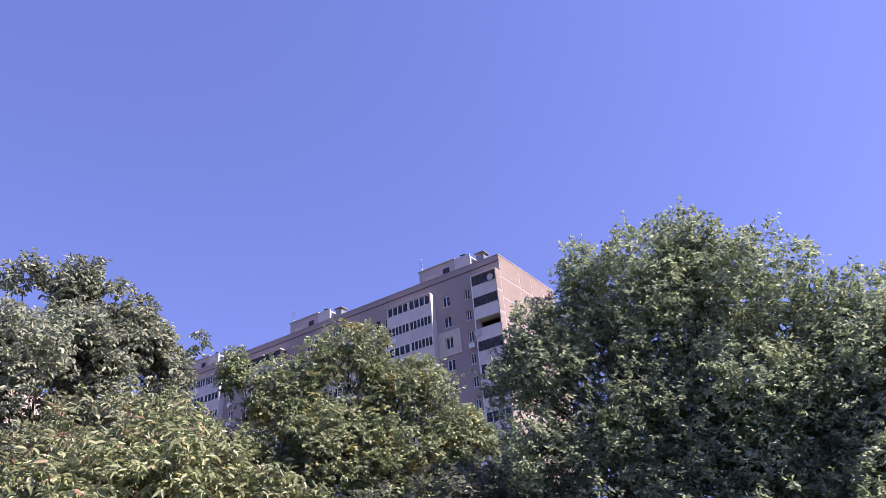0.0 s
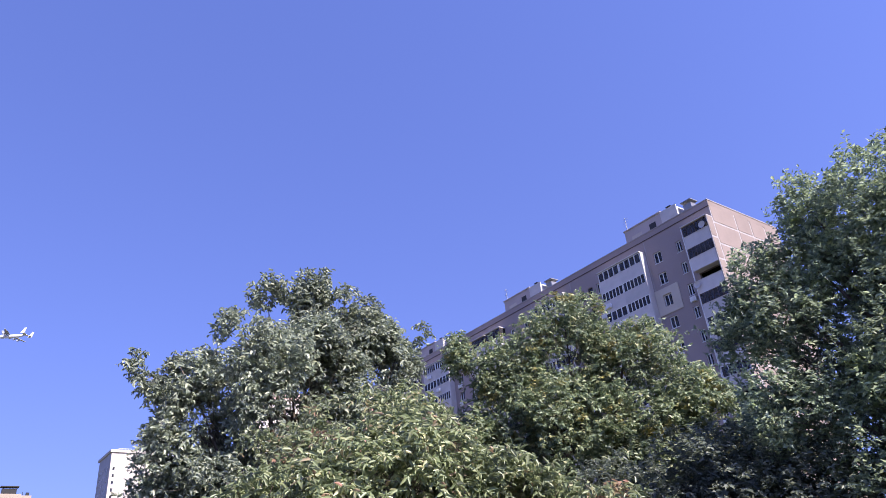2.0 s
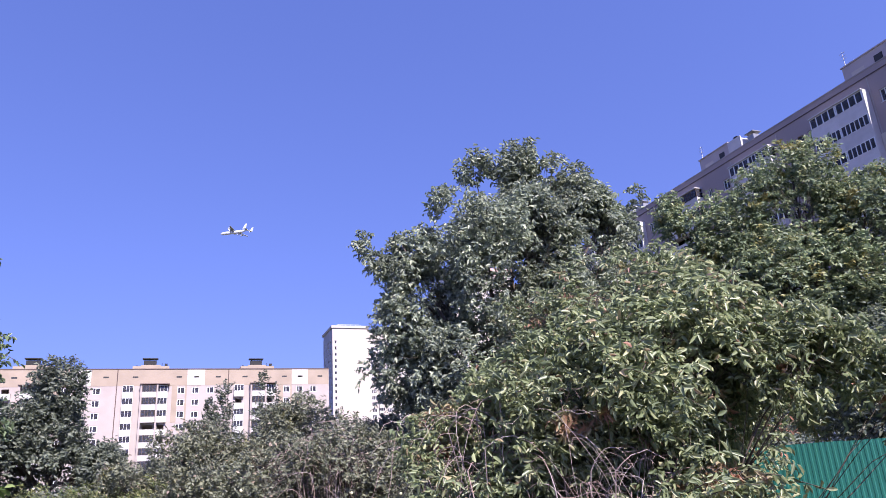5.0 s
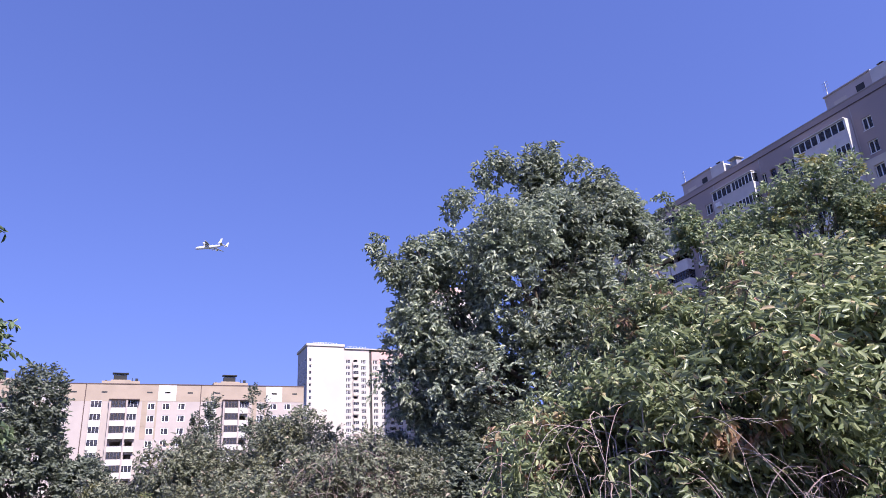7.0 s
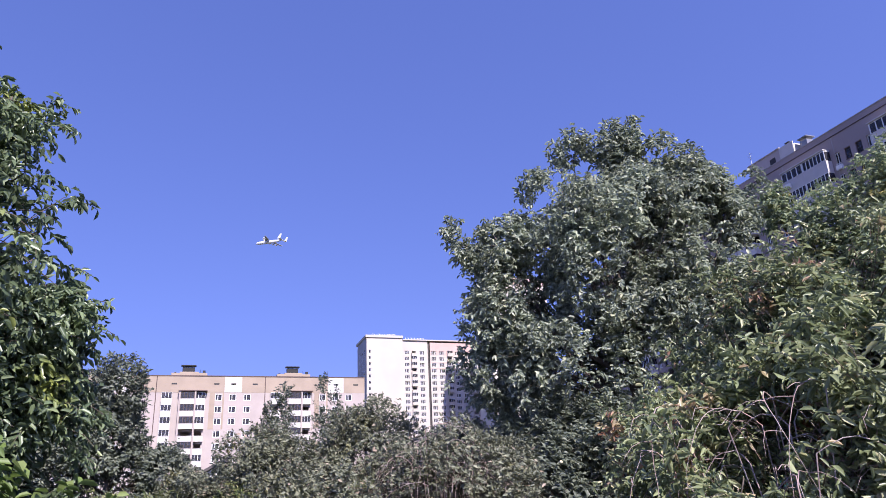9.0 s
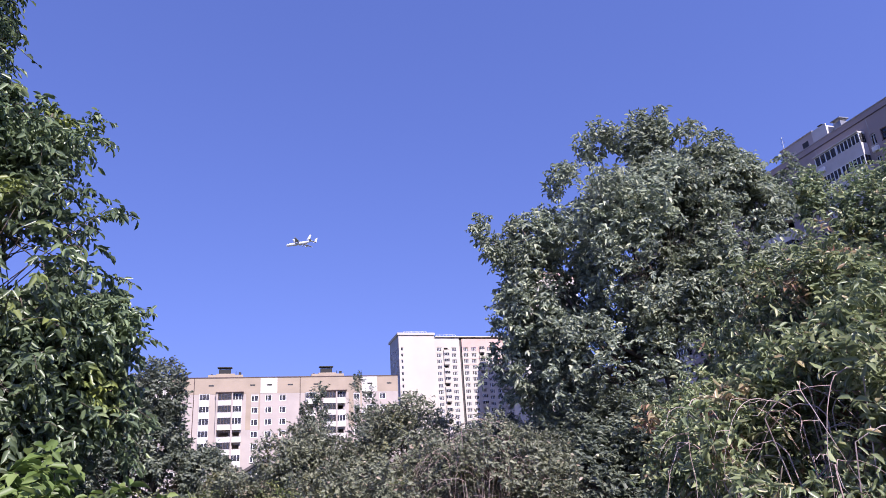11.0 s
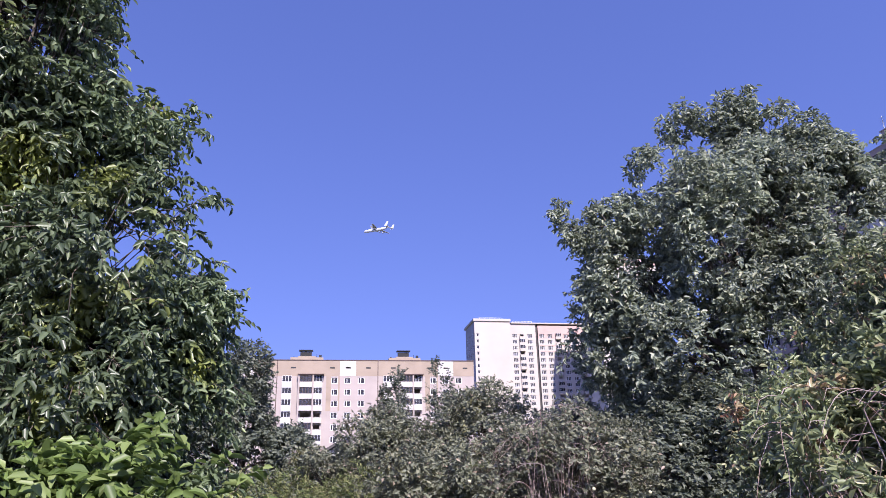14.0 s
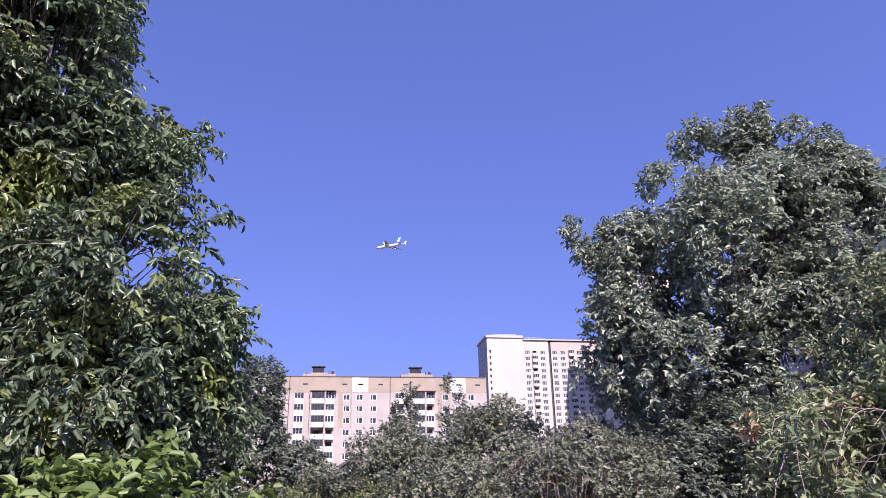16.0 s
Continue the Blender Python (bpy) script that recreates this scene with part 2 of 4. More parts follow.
def tube(points, radii, sides=6):
    """Vertices and faces of a tapering round limb along points."""
    v, f = [], []
    for k, (p, r) in enumerate(zip(points, radii)):
        a = Vector(points[max(k - 1, 0)])
        b = Vector(points[min(k + 1, len(points) - 1)])
        d = (b - a).normalized() if (b - a).length > 1e-6 else Vector((0, 0, 1))
        s = d.cross(Vector((0.31, 0.77, 0.2))).normalized()
        w = d.cross(s)
        for n in range(sides):
            ang = 2 * math.pi * n / sides
            v.append(Vector(p) + r * (math.cos(ang) * s + math.sin(ang) * w))
    for k in range(len(points) - 1):
        for n in range(sides):
            m = (n + 1) % sides
            f.append((k * sides + n, k * sides + m, (k + 1) * sides + m, (k + 1) * sides + n))
    f.append(tuple(range(sides - 1, -1, -1)))
    f.append(tuple((len(points) - 1) * sides + n for n in range(sides)))
    return v, f


def tubes_mesh(name, runs, mat, sides=5):
    v, f = [], []
    for pts, rad in runs:
        a, b = tube(pts, rad, sides)
        n = len(v)
        v += a
        f += [tuple(n + k for k in q) for q in b]
    me = mesh_of(name, v, f, mat)
    for p in me.polygons:
        p.use_smooth = True
    return me


def leaves_mesh(name, base, way, normal, length, width, mat, detail):
    """Leaf blades folded along the midrib: one island for each leaf."""
    side = np.cross(way, normal)
    side /= np.linalg.norm(side, axis=1)[:, None] + 1e-9
    up = np.cross(side, way)
    L, W = length[:, None], width[:, None]
    if detail:
        rows = [base,
                base + way * L * 0.30 + side * W * 0.44 + up * W * 0.26,
                base + way * L * 0.66 + side * W * 0.36 + up * (W * 0.16 - L * 0.05),
                base + way * L * 0.94 - up * L * 0.27,
                base + way * L * 0.66 - side * W * 0.36 + up * (W * 0.16 - L * 0.05),
                base + way * L * 0.30 - side * W * 0.44 + up * W * 0.26]
        faces = ((0, 1, 2, 3), (0, 3, 4, 5))
    else:
        rows = [base,
                base + way * L * 0.45 + side * W * 0.5 + up * W * 0.2,
                base + way * L * 0.97 - up * L * 0.2,
                base + way * L * 0.45 - side * W * 0.5 + up * W * 0.2]
        faces = ((0, 1, 2), (0, 2, 3))
    k, n = len(rows), len(base)
    verts = np.stack(rows, 1).reshape(-1, 3)
    idx = (np.arange(n)[:, None, None] * k + np.array(faces)[None]).reshape(-1)
    size = len(faces[0])
    me = bpy.data.meshes.new(name)
    me.vertices.add(len(verts))
    me.vertices.foreach_set("co", verts.astype(np.float32).ravel())
    me.loops.add(len(idx))
    me.loops.foreach_set("vertex_index", idx.astype(np.int32))
    count = len(idx) // size
    me.polygons.add(count)
    me.polygons.foreach_set("loop_start", (np.arange(count) * size).astype(np.int32))
    me.update(calc_edges=True)
    me.materials.append(mat)
    return me


def wave(p, seed, f):
    """Smooth bumps in space, about -1 to 1."""
    r = np.random.RandomState(seed)
    out = np.zeros(len(p))
    for k in range(6):
        d = r.normal(size=3)
        d *= f * (0.7 + 0.5 * k / 3) / np.linalg.norm(d)
        out += np.sin(p @ d + r.uniform(0, 6.28))
    return out / 2.6


def unit(a):
    return a / (np.linalg.norm(a, axis=-1, keepdims=True) + 1e-9)


def crown(lobes, sprigs, leaf, per, seed, droop=0.3, rough=0.22, gaps=-0.35, f=2.2, fill=0.6, wide=0.5, flutter=0.5, reach=(1.1, 2.4), shoots=0.07, rise=0.35):
    """Leaf places on sprigs spread over uneven lobes (x, y, z, rx, ry, rz). Returns leaves and the sprigs' feet and tips."""
    r = np.random.RandomState(seed)
    lob = np.array(lobes, float)
    area = (lob[:, 3] * lob[:, 4] + lob[:, 4] * lob[:, 5] + lob[:, 3] * lob[:, 5])
    which = r.choice(len(lob), int(sprigs * 2.2), p=area / area.sum())
    d = unit(r.normal(size=(len(which), 3)))
    deep = 1 - fill * r.uniform(0, 1, len(which)) ** 1.4
    c, rad = lob[which, :3], lob[which, 3:]
    p = c + d * rad
    bulge = 1 + rough * wave(p, seed + 1, f) + 0.5 * rough * wave(p, seed + 2, f * 2.7)
    p = c + d * rad * (0.92 * deep * bulge)[:, None]
    keep = wave(p, seed + 3, f * 1.9) + 0.5 * wave(p, seed + 4, f * 4.5) + r.uniform(-0.3, 0.3, len(p)) > gaps
    p, d, which = p[keep][:sprigs], d[keep][:sprigs], which[keep][:sprigs]
    n = len(p)
    out = unit(d + r.normal(size=(n, 3)) * 0.55 + np.array((0, 0, rise)))
    long = leaf * r.uniform(*reach, n) * np.where(r.uniform(0, 1, n) < shoots, 1.7, 1.0)
    s = np.linspace(0.1, 1.0, per)
    S = np.tile(s, n)
    rep = np.repeat(np.arange(n), per)
    axis = out[rep]
    base = p[rep] + axis * (long[rep] * S)[:, None]
    base[:, 2] -= droop * long[rep] * S ** 2 * 0.6
    sidev = unit(np.cross(axis, np.array((0.1, 0.2, 1.0))) + 1e-6)
    turn = np.where(np.arange(len(rep)) % 2 == 0, 1.0, -1.0)[:, None]
    way = unit(axis * 0.55 + sidev * turn * 0.8 + r.normal(size=(len(rep), 3)) * flutter * 0.6 + np.array((0, 0, -droop)))
    normal = unit(np.array((0, 0, 0.8)) + 0.7 * d[rep] + r.normal(size=(len(rep), 3)) * flutter)
    length = leaf * r.uniform(0.6, 1.25, len(rep))
    tip = p + out * long[:, None]
    bend = p + out * (long * 0.55)[:, None]
    tip[:, 2] -= droop * long * 0.6
    bend[:, 2] -= droop * long * 0.18
    return (base, way, normal, length, length * wide * r.uniform(0.8, 1.2, len(rep))), (p, bend, tip, which, long > leaf * reach[1])


def plant(name, foot, lobes, label, category, leafmat, sprigs, leaf, per, seed, trunk=0.14, detail=False, bark=None, twigs=0.12, stems=1, group="", **how):
    """A tree or bush: trunk, limbs to each lobe, twigs, and a crown of leaves."""
    bark = bark or M_BARK
    r = random.Random(seed)
    ob = thing(name, foot, label, category, group)
    o = Vector(foot)
    leaves, (feet, bends, tips, which, shoot) = crown(lobes, sprigs, leaf, per, seed, **how)
    base = leaves[0] - np.array(foot)
    me = leaves_mesh("crown", base, *leaves[1:], leafmat, detail)
    piece("crown", me, ob)
    zs = [l[2] for l in lobes]
    mid = Vector((sum(l[0] for l in lobes) / len(lobes), sum(l[1] for l in lobes) / len(lobes), min(zs) * 0.6 + max(zs) * 0.4)) - o
    trunk_runs, limb_runs = [], []
    for k in range(stems):
        lean = Vector((r.uniform(-1, 1), r.uniform(-1, 1), 0)) * (0.0 if stems == 1 else 0.3)
        pts, rad = [], []
        for s in range(7):
            q = s / 6
            p = (mid + lean) * q
            p += Vector((r.uniform(-1, 1), r.uniform(-1, 1), 0)) * 0.06 * (0 < s)
            pts.append(p + lean * 0.2 * (1 - q))
            rad.append(trunk * (1.25 - 0.75 * q if s else 1.5))
        trunk_runs.append((pts, rad))
    for n, l in enumerate(lobes):
        start = trunk_runs[n % stems][0][3 + n % 3]
        end = Vector(l[:3]) - o + Vector((0, 0, l[5] * 0.4))
        pts, rad = [], []
        for s in range(6):
            q = s / 5
            p = start.lerp(end, q) + Vector((0, 0, 0.18 * (end - start).length * math.sin(q * 3.14) * (-0.5))) + Vector((r.uniform(-1, 1), r.uniform(-1, 1), r.uniform(-1, 1))) * 0.07 * (0 < s < 5)
            pts.append(p)
            rad.append(trunk * (0.5 - 0.40 * q) * min(1.0, l[3] / 0.9))
        limb_runs.append((pts, rad))
    for pts, rad in trunk_runs:
        piece("trunk", tubes_mesh("trunk", [(pts, rad)], bark, 8), ob)
    twig_runs = []
    step = max(1, int(1 / max(twigs, 1e-3)))
    for k in range(0, len(feet), step):
        pts, rad = limb_runs[which[k]]
        j = 2 + (k // step) % 4
        if lobes[which[k]][3] < 0.56 and k % (4 * step):
            continue
        a, b, c = pts[j].lerp(pts[j - 1], r.random()), Vector(feet[k]) - o, Vector(tips[k]) - o
        m = a.lerp(b, 0.5) + Vector((r.uniform(-1, 1), r.uniform(-1, 1), r.uniform(-0.5, 1))) * 0.12
        w = max(0.003, trunk * 0.03)
        twig_runs.append(([a, m, b, c], [w * 1.6, w, w * 0.7, w * 0.35]))
    for k in np.flatnonzero(shoot) if detail else ():
        a, b, c = Vector(feet[k]) - o, Vector(bends[k]) - o, Vector(tips[k]) - o
        back = a.lerp(limb_runs[which[k]][0][5], 0.18)
        twig_runs.append(([back, a, b, c], [0.005, 0.004, 0.0032, 0.0022]))
    for pts, rad in limb_runs:
        piece("limb", tubes_mesh("limb", [(pts, rad)], bark, 6), ob)
    if twig_runs:
        tagged(piece("twig", tubes_mesh("twig", twig_runs, bark, 3), ob), kind="stuff")
    return ob


# ---------------------------------------------------------------- ground
gv, gf = [], []
rings = [0, 3, 6, 10, 16, 25, 40, 70, 120, 250, 600, 1500, 4000]
for k, rr in enumerate(rings):
    for n in range(48):
        a = 2 * math.pi * n / 48
        h = 0.06 * math.sin(3 * a + rr) * (rr < 60) if rr else 0
        gv.append((rr * math.cos(a), rr * math.sin(a), G + h))
for k in range(len(rings) - 1):
    for n in range(48):
        m = (n + 1) % 48
        gf.append((k * 48 + n, k * 48 + m, (k + 1) * 48 + m, (k + 1) * 48 + n))
ground = new("ground", mesh_of("ground", gv, gf, M_SOIL))
tagged(ground, "rough grassy ground with bare soil patches", "ground", kind="structure")


# ---------------------------------------------------------------- window and balcony meshes
def lattice(name, us, zs, holes, y0, y1, mat):
    """A flat frame as one closed mesh: cells between us and zs, but for the holes (column, row)."""
    v, f, ids = [], [], {}

    def at(i, j, y):
        if (i, j, y) not in ids:
            ids[i, j, y] = len(v)
            v.append((us[i], y, zs[j]))
        return ids[i, j, y]

    def solid(i, j):
        return 0 <= i < len(us) - 1 and 0 <= j < len(zs) - 1 and (i, j) not in holes
    for i in range(len(us) - 1):
        for j in range(len(zs) - 1):
            if not solid(i, j):
                continue
            f.append((at(i, j, y0), at(i + 1, j, y0), at(i + 1, j + 1, y0), at(i, j + 1, y0)))
            f.append((at(i, j + 1, y1), at(i + 1, j + 1, y1), at(i + 1, j, y1), at(i, j, y1)))
            if not solid(i - 1, j):
                f.append((at(i, j, y1), at(i, j, y0), at(i, j + 1, y0), at(i, j + 1, y1)))
            if not solid(i + 1, j):
                f.append((at(i + 1, j, y0), at(i + 1, j, y1), at(i + 1, j + 1, y1), at(i + 1, j + 1, y0)))
            if not solid(i, j - 1):
                f.append((at(i, j, y1), at(i + 1, j, y1), at(i + 1, j, y0), at(i, j, y0)))
            if not solid(i, j + 1):
                f.append((at(i, j + 1, y0), at(i + 1, j + 1, y0), at(i + 1, j + 1, y1), at(i, j + 1, y1)))
    return mesh_of(name, v, f, mat)


def window_meshes(w, h, mull, framemat, deep=0.10, bar=0.07):
    """Frame, pane and sill of a window in a wall facing -y; origin at the lower left corner of the opening."""
    us = [0, bar]
    for q in mull:
        us += [w * q - bar / 2, w * q + bar / 2]
    us += [w - bar, w]
    holes = {(i, 1) for i in range(1, len(us) - 1, 2)}
    return (lattice("window", us, [0, bar, h - bar, h], holes, 0, deep, framemat), boxes_mesh("pane", [(bar * 0.8, w - bar * 0.8, 0.05, 0.06, bar * 0.8, h - bar * 0.8)], M_GLASS),
            boxes_mesh("sill", [(-0.05, w + 0.05, -0.17, -0.002, -0.06, -0.01)], framemat))


def put_window(parent, meshes, at, turn=0.0, sill=False):
    ob = piece("window", meshes[0], parent, at, "", turn)
    piece("pane", meshes[1], ob)
    if sill:
        piece("sill", meshes[2], ob)
    return ob


def balcony_meshes(w, d, par, h, mull, framemat, parmat, post=0.06):
    """A glazed balcony that stands d in front of a wall facing -y: parapet with floor, frame, panes."""
    t = 0.08
    p = [(0, w, -d, 0, -0.16, 0.0), (0, w, -d, -d + t, 0, par), (0, t, -d + t, 0, 0, par), (w - t, w, -d + t, 0, 0, par)]
    p += [(-0.03, w + 0.03, -d - 0.05, -d + t, par, par + 0.05)]
    fr = []
    top = h - 0.16
    for k in range(mull + 1):
        u = 0.03 + (w - 0.06 - post) * k / mull
        fr.append((u, u + post, -d + 0.01, -d + 0.07, par + 0.05, top))
    fr += [(0.03, w - 0.03, -d + 0.012, -d + 0.068, par + 0.05, par + 0.11), (0.03, w - 0.03, -d + 0.012, -d + 0.068, top - 0.07, top)]
    fr += [(0.02, 0.07, -d + 0.07, 0, top - 0.07, top), (w - 0.07, w - 0.02, -d + 0.07, 0, top - 0.07, top)]
    pane = [(0.09, w - 0.09, -d + 0.035, -d + 0.045, par + 0.11, top - 0.07), (0.035, 0.045, -d + 0.08, -0.01, par + 0.06, top - 0.07), (w - 0.045, w - 0.035, -d + 0.08, -0.01, par + 0.06, top - 0.07)]
    return boxes_mesh("balcony", p, parmat), boxes_mesh("glazing_frame", fr, framemat), boxes_mesh("pane", pane, M_GLASS)


def put_balcony(parent, meshes, at, turn=0.0, glazed=True):
    ob = piece("balcony", meshes[0], parent, at, "", turn)
    if glazed:
        piece("glazing_frame", meshes[1], ob)
        piece("pane", meshes[2], ob)
    return ob


ac_mesh = boxes_mesh("air_conditioner", [(0, 0.8, -0.3, 0, 0, 0.55), (0.12, 0.5, -0.32, -0.3, 0.06, 0.48), (0.06, 0.1, -0.3, 0.02, -0.08, 0), (0.7, 0.74, -0.3, 0.02, -0.08, 0)], M_FRAME)


def dish_mesh():
    v, f = [], []
    for k in range(5):
        for n in range(16):
            a, q = 2 * math.pi * n / 16, k / 4
            v.append((0.42 * q * math.cos(a), -0.12 - 0.14 * q * q, 0.42 * q * math.sin(a)))
    for k in range(4):
        for n in range(16):
            m = (n + 1) % 16
            f.append((k * 16 + n, k * 16 + m, (k + 1) * 16 + m, (k + 1) * 16 + n))
    a, b = tube([(0, 0, -0.1), (0, -0.13, 0)], [0.02, 0.02], 5)
    c = len(v)
    v += a
    f += [tuple(c + k for k in q) for q in b]
    me = mesh_of("satellite_dish", v, f, M_WHITE)
    for p in me.polygons:
        p.use_smooth = True
    return me


dish = dish_mesh()

# ---------------------------------------------------------------- long apartment block on the hill side
FX, FY, TOP, ST = -36.0, 70.34, 40.2, 2.8     # end corner, facade plane, top of the last storey, storey height
UNIT, DEPTH, UNITS = 40.2, 14.7, 2
block = thing("apartment_building", (FX, FY, G), "tall taupe panel apartment block with pink end wall and glazed balconies", "building")
o = Vector((FX, FY, G))
H = TOP - G
rr = random.Random(5)
w_big = window_meshes(1.15, 1.45, (0.5,), M_FRAME, bar=0.10)
w_small = window_meshes(0.75, 1.4, (0.5,), M_FRAME, bar=0.09)
w_mid = window_meshes(0.85, 1.4, (), M_DARKFRAME)
b_corner = balcony_meshes(3.4, 1.1, 1.35, ST, 6, M_DARKFRAME, M_PARAPET, 0.05)
b_corner_white = balcony_meshes(3.4, 1.1, 1.35, ST, 4, M_FRAME, M_PARAPET, 0.07)
b_bay = balcony_meshes(3.5, 0.95, 1.35, ST, 4, M_FRAME, M_PARAPET, 0.13)
b_bay_white = balcony_meshes(3.5, 0.95, 1.35, ST, 6, M_FRAME, M_PARAPET, 0.10)
cols = []      # (kind, left u) measured from the end corner, negative to the far end
for u in range(UNITS):
    for mirror in (False, True):
        def place(a, b):
            return (-u * UNIT + a, -u * UNIT + b) if not mirror else (-u * UNIT - UNIT - b, -u * UNIT - UNIT - a)
        cols += [("corner", *place(-3.53, -0.13)), ("small", *place(-5.4, -4.65)), ("big", *place(-8.76, -7.61)),
                 ("bay", *place(-16.95, -13.45)), ("bay", *place(-13.45, -9.95)), ("small", *place(-18.2, -17.45)), ("mid", *place(-19.75, -18.9))]
openings, spots = [], []
storeys = 14
ZS = 38.7 - G      # ceiling of the top flats
for s in range(storeys):
    z0 = ZS - ST * (s + 1)
    for kind, a, b in cols:
        if kind == "corner":
            openings.append((a + 0.12, b - 0.12, z0 + 0.1, z0 + 2.6))
            spots.append((kind, a, z0, s))
        elif kind == "bay":
            openings.append((a + 0.15, b - 0.15, z0 + 0.1, z0 + 2.6))
            spots.append((kind, a, z0, s))
        else:
            h = {"small": 1.4, "big": 1.45, "mid": 1.4}[kind]
            zz = z0 + {"small": 0.62, "big": 0.6, "mid": 0.6}[kind]
            openings.append((a, b, zz, zz + h))
            spots.append((kind, a, zz, s))
L = UNIT * UNITS
piece("front_wall", boxes_mesh("front_wall", wall_boxes(-L, -0.15, 0, H, openings, 0, 0.35, "x"), M_FACADE), block, (0, 0, 0), "taupe rendered panel wall")
piece("back_wall", boxes_mesh("back_wall", [(-L, -0.15, DEPTH - 0.35, DEPTH, 0, H), (-L, -L + 0.3, 0.35, DEPTH - 0.35, 0, H)], M_FACADE), block)
piece("end_wall", boxes_mesh("end_wall", [(-0.15, -0.02, 0, DEPTH, 0, H)], M_JOINT), block, (0, 0, 0), "pale jointed end wall")
# slabs and inner wall coloured near black so the rooms look unlit
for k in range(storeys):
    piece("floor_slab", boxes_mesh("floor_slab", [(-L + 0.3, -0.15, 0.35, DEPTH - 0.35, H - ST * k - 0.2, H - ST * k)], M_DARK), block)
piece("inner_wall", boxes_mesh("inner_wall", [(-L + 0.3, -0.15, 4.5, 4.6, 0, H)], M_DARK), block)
piece("parapet_wall", boxes_mesh("parapet_wall", [(-L, 0.0, -0.04, 0.3, H, H + 0.7), (-0.3, 0.0, 0.3, DEPTH - 0.3, H, H + 0.7), (-L, 0.0, DEPTH - 0.3, DEPTH, H, H + 0.7)], M_FACADE), block)
piece("coping", boxes_mesh("coping", [(-L, 0.06, -0.10, 0.34, H + 0.7, H + 0.82), (-0.34, 0.06, 0.34, DEPTH + 0.05, H + 0.7, H + 0.82)], M_COPE), block, (0, 0, 0), "weathered grey metal coping")
piece("string_course", boxes_mesh("string_course", [(-L, 0.03, -0.07, -0.003, H - 0.12, H - 0.01)], M_CAP), block, (0, 0, 0), "thin dark joint under the parapet")
piece("roof", boxes_mesh("roof", [(-L, -0.3, 0.3, DEPTH - 0.3, H, H + 0.15)], M_ROOF), block)
# pale vertical seams and a rain pipe between the sections
for b in [(-9.72, -9.60, -0.02, 0, 0, H), (-22.7, -22.58, -0.02, 0, 0, H), (-UNIT + 9.6, -UNIT + 9.72, -0.02, 0, 0, H), (-UNIT - 0.06, -UNIT + 0.06, -0.02, 0, 0, H)]:
    piece("facade_seam", boxes_mesh("facade_seam", [b], M_JOINT), block)
for kind, a, z, s in spots:
    if kind == "corner":
        put_balcony(block, b_corner_white if s in (4, 6, 9, 10) else b_corner, (a, 0, z), glazed=s not in (2, 7))
    elif kind == "bay":
        put_balcony(block, b_bay_white if rr.random() < 0.35 else b_bay, (a, 0, z), glazed=rr.random() < 0.97)
        if rr.random() < 0.22:
            piece("air_conditioner", ac_mesh, block, (a + rr.uniform(0.2, 2.3), -1.0, z + 0.35))
    else:
        put_window(block, {"small": w_small, "big": w_big, "mid": w_mid}[kind], (a, 0.12, z), sill=True)
        if kind in ("big", "small") and rr.random() < 0.42:
            piece("air_conditioner", ac_mesh, block, (a + 0.1, -0.03, z - 0.85))
# sloping tin roofs over the top balconies, side fins of the bays
for k, a, b in cols:
    if k in ("corner", "bay"):
        piece("balcony_roof", boxes_mesh("balcony_roof", [(-0.1, 3.39 if k == "corner" else 3.5, -1.22 if k == "corner" else -1.08, -0.003, ZS - 0.10, ZS + 0.02)], M_WHITE), block, (a, 0, 0))
# fin in the plane of the end wall beside the corner balconies, panelled like it
fin = piece("balcony_fin", boxes_mesh("balcony_fin", [(-0.12, -0.02, -1.2, -0.003, 0, ZS + 0.02)], M_JOINT), block, (0, 0, 0), "pale jointed fin beside the corner balconies")
fin_panel = boxes_mesh("panel", [(0, 0.03, -1.1, -0.12, 0.13, ST - 0.13)], M_ENDPANEL)
for s in range(storeys):
    piece("panel", fin_panel, fin, (-0.02, 0, ZS - ST * (s + 1)))
piece("drain_pipe", boxes_mesh("drain_pipe", [(-3.66, -3.56, -1.12, -1.02, 0, ZS)], M_FRAME), block, (0, 0, 0), "white upright pipe beside the balconies")
for a in (-9.93, -UNIT - 9.93):
    piece("side_screen", boxes_mesh("side_screen", [(0, 0.08, -0.98, -0.003, 0, ZS - 0.11)], M_WHITE), block, (a, 0, 0), "pale side screen")
piece("insulation_patch", boxes_mesh("insulation_patch", wall_boxes(-9.8, -6.45, ZS - 3 * ST - 0.3, ZS - 2 * ST + 0.1, [(-8.76, -7.61, ZS - 3 * ST + 0.6, ZS - 3 * ST + 2.05)], -0.10, -0.004, "x"), M_BEIGE), block, (0, 0, 0), "beige patch of added insulation")
for u, z in ((-0.75, ZS - 1.05), (-3.3, ZS - ST * 2 - 1.9)):
    piece("satellite_dish", dish, block, (u, -1.13, z))
# panels of the end wall, pale joints between them
edges = [0.02, 4.95, 8.15, 11.4, DEPTH - 0.02]
for k, (a, b) in enumerate(zip(edges, edges[1:])):
    me = boxes_mesh("panel", [(0, 0.03, 0.13, b - a - 0.13, 0.13, ST - 0.13)], M_ENDPANEL)
    for s in range(storeys):
        piece("panel", me, block, (-0.02, a, H - ST * (s + 1) + 0.6))
piece("panel", boxes_mesh("panel", [(-0.02, 0.012, 0.02, DEPTH - 0.02, H - 2.2 + 0.02 + 2.2, H + 0.69)], M_ENDPANEL), block)
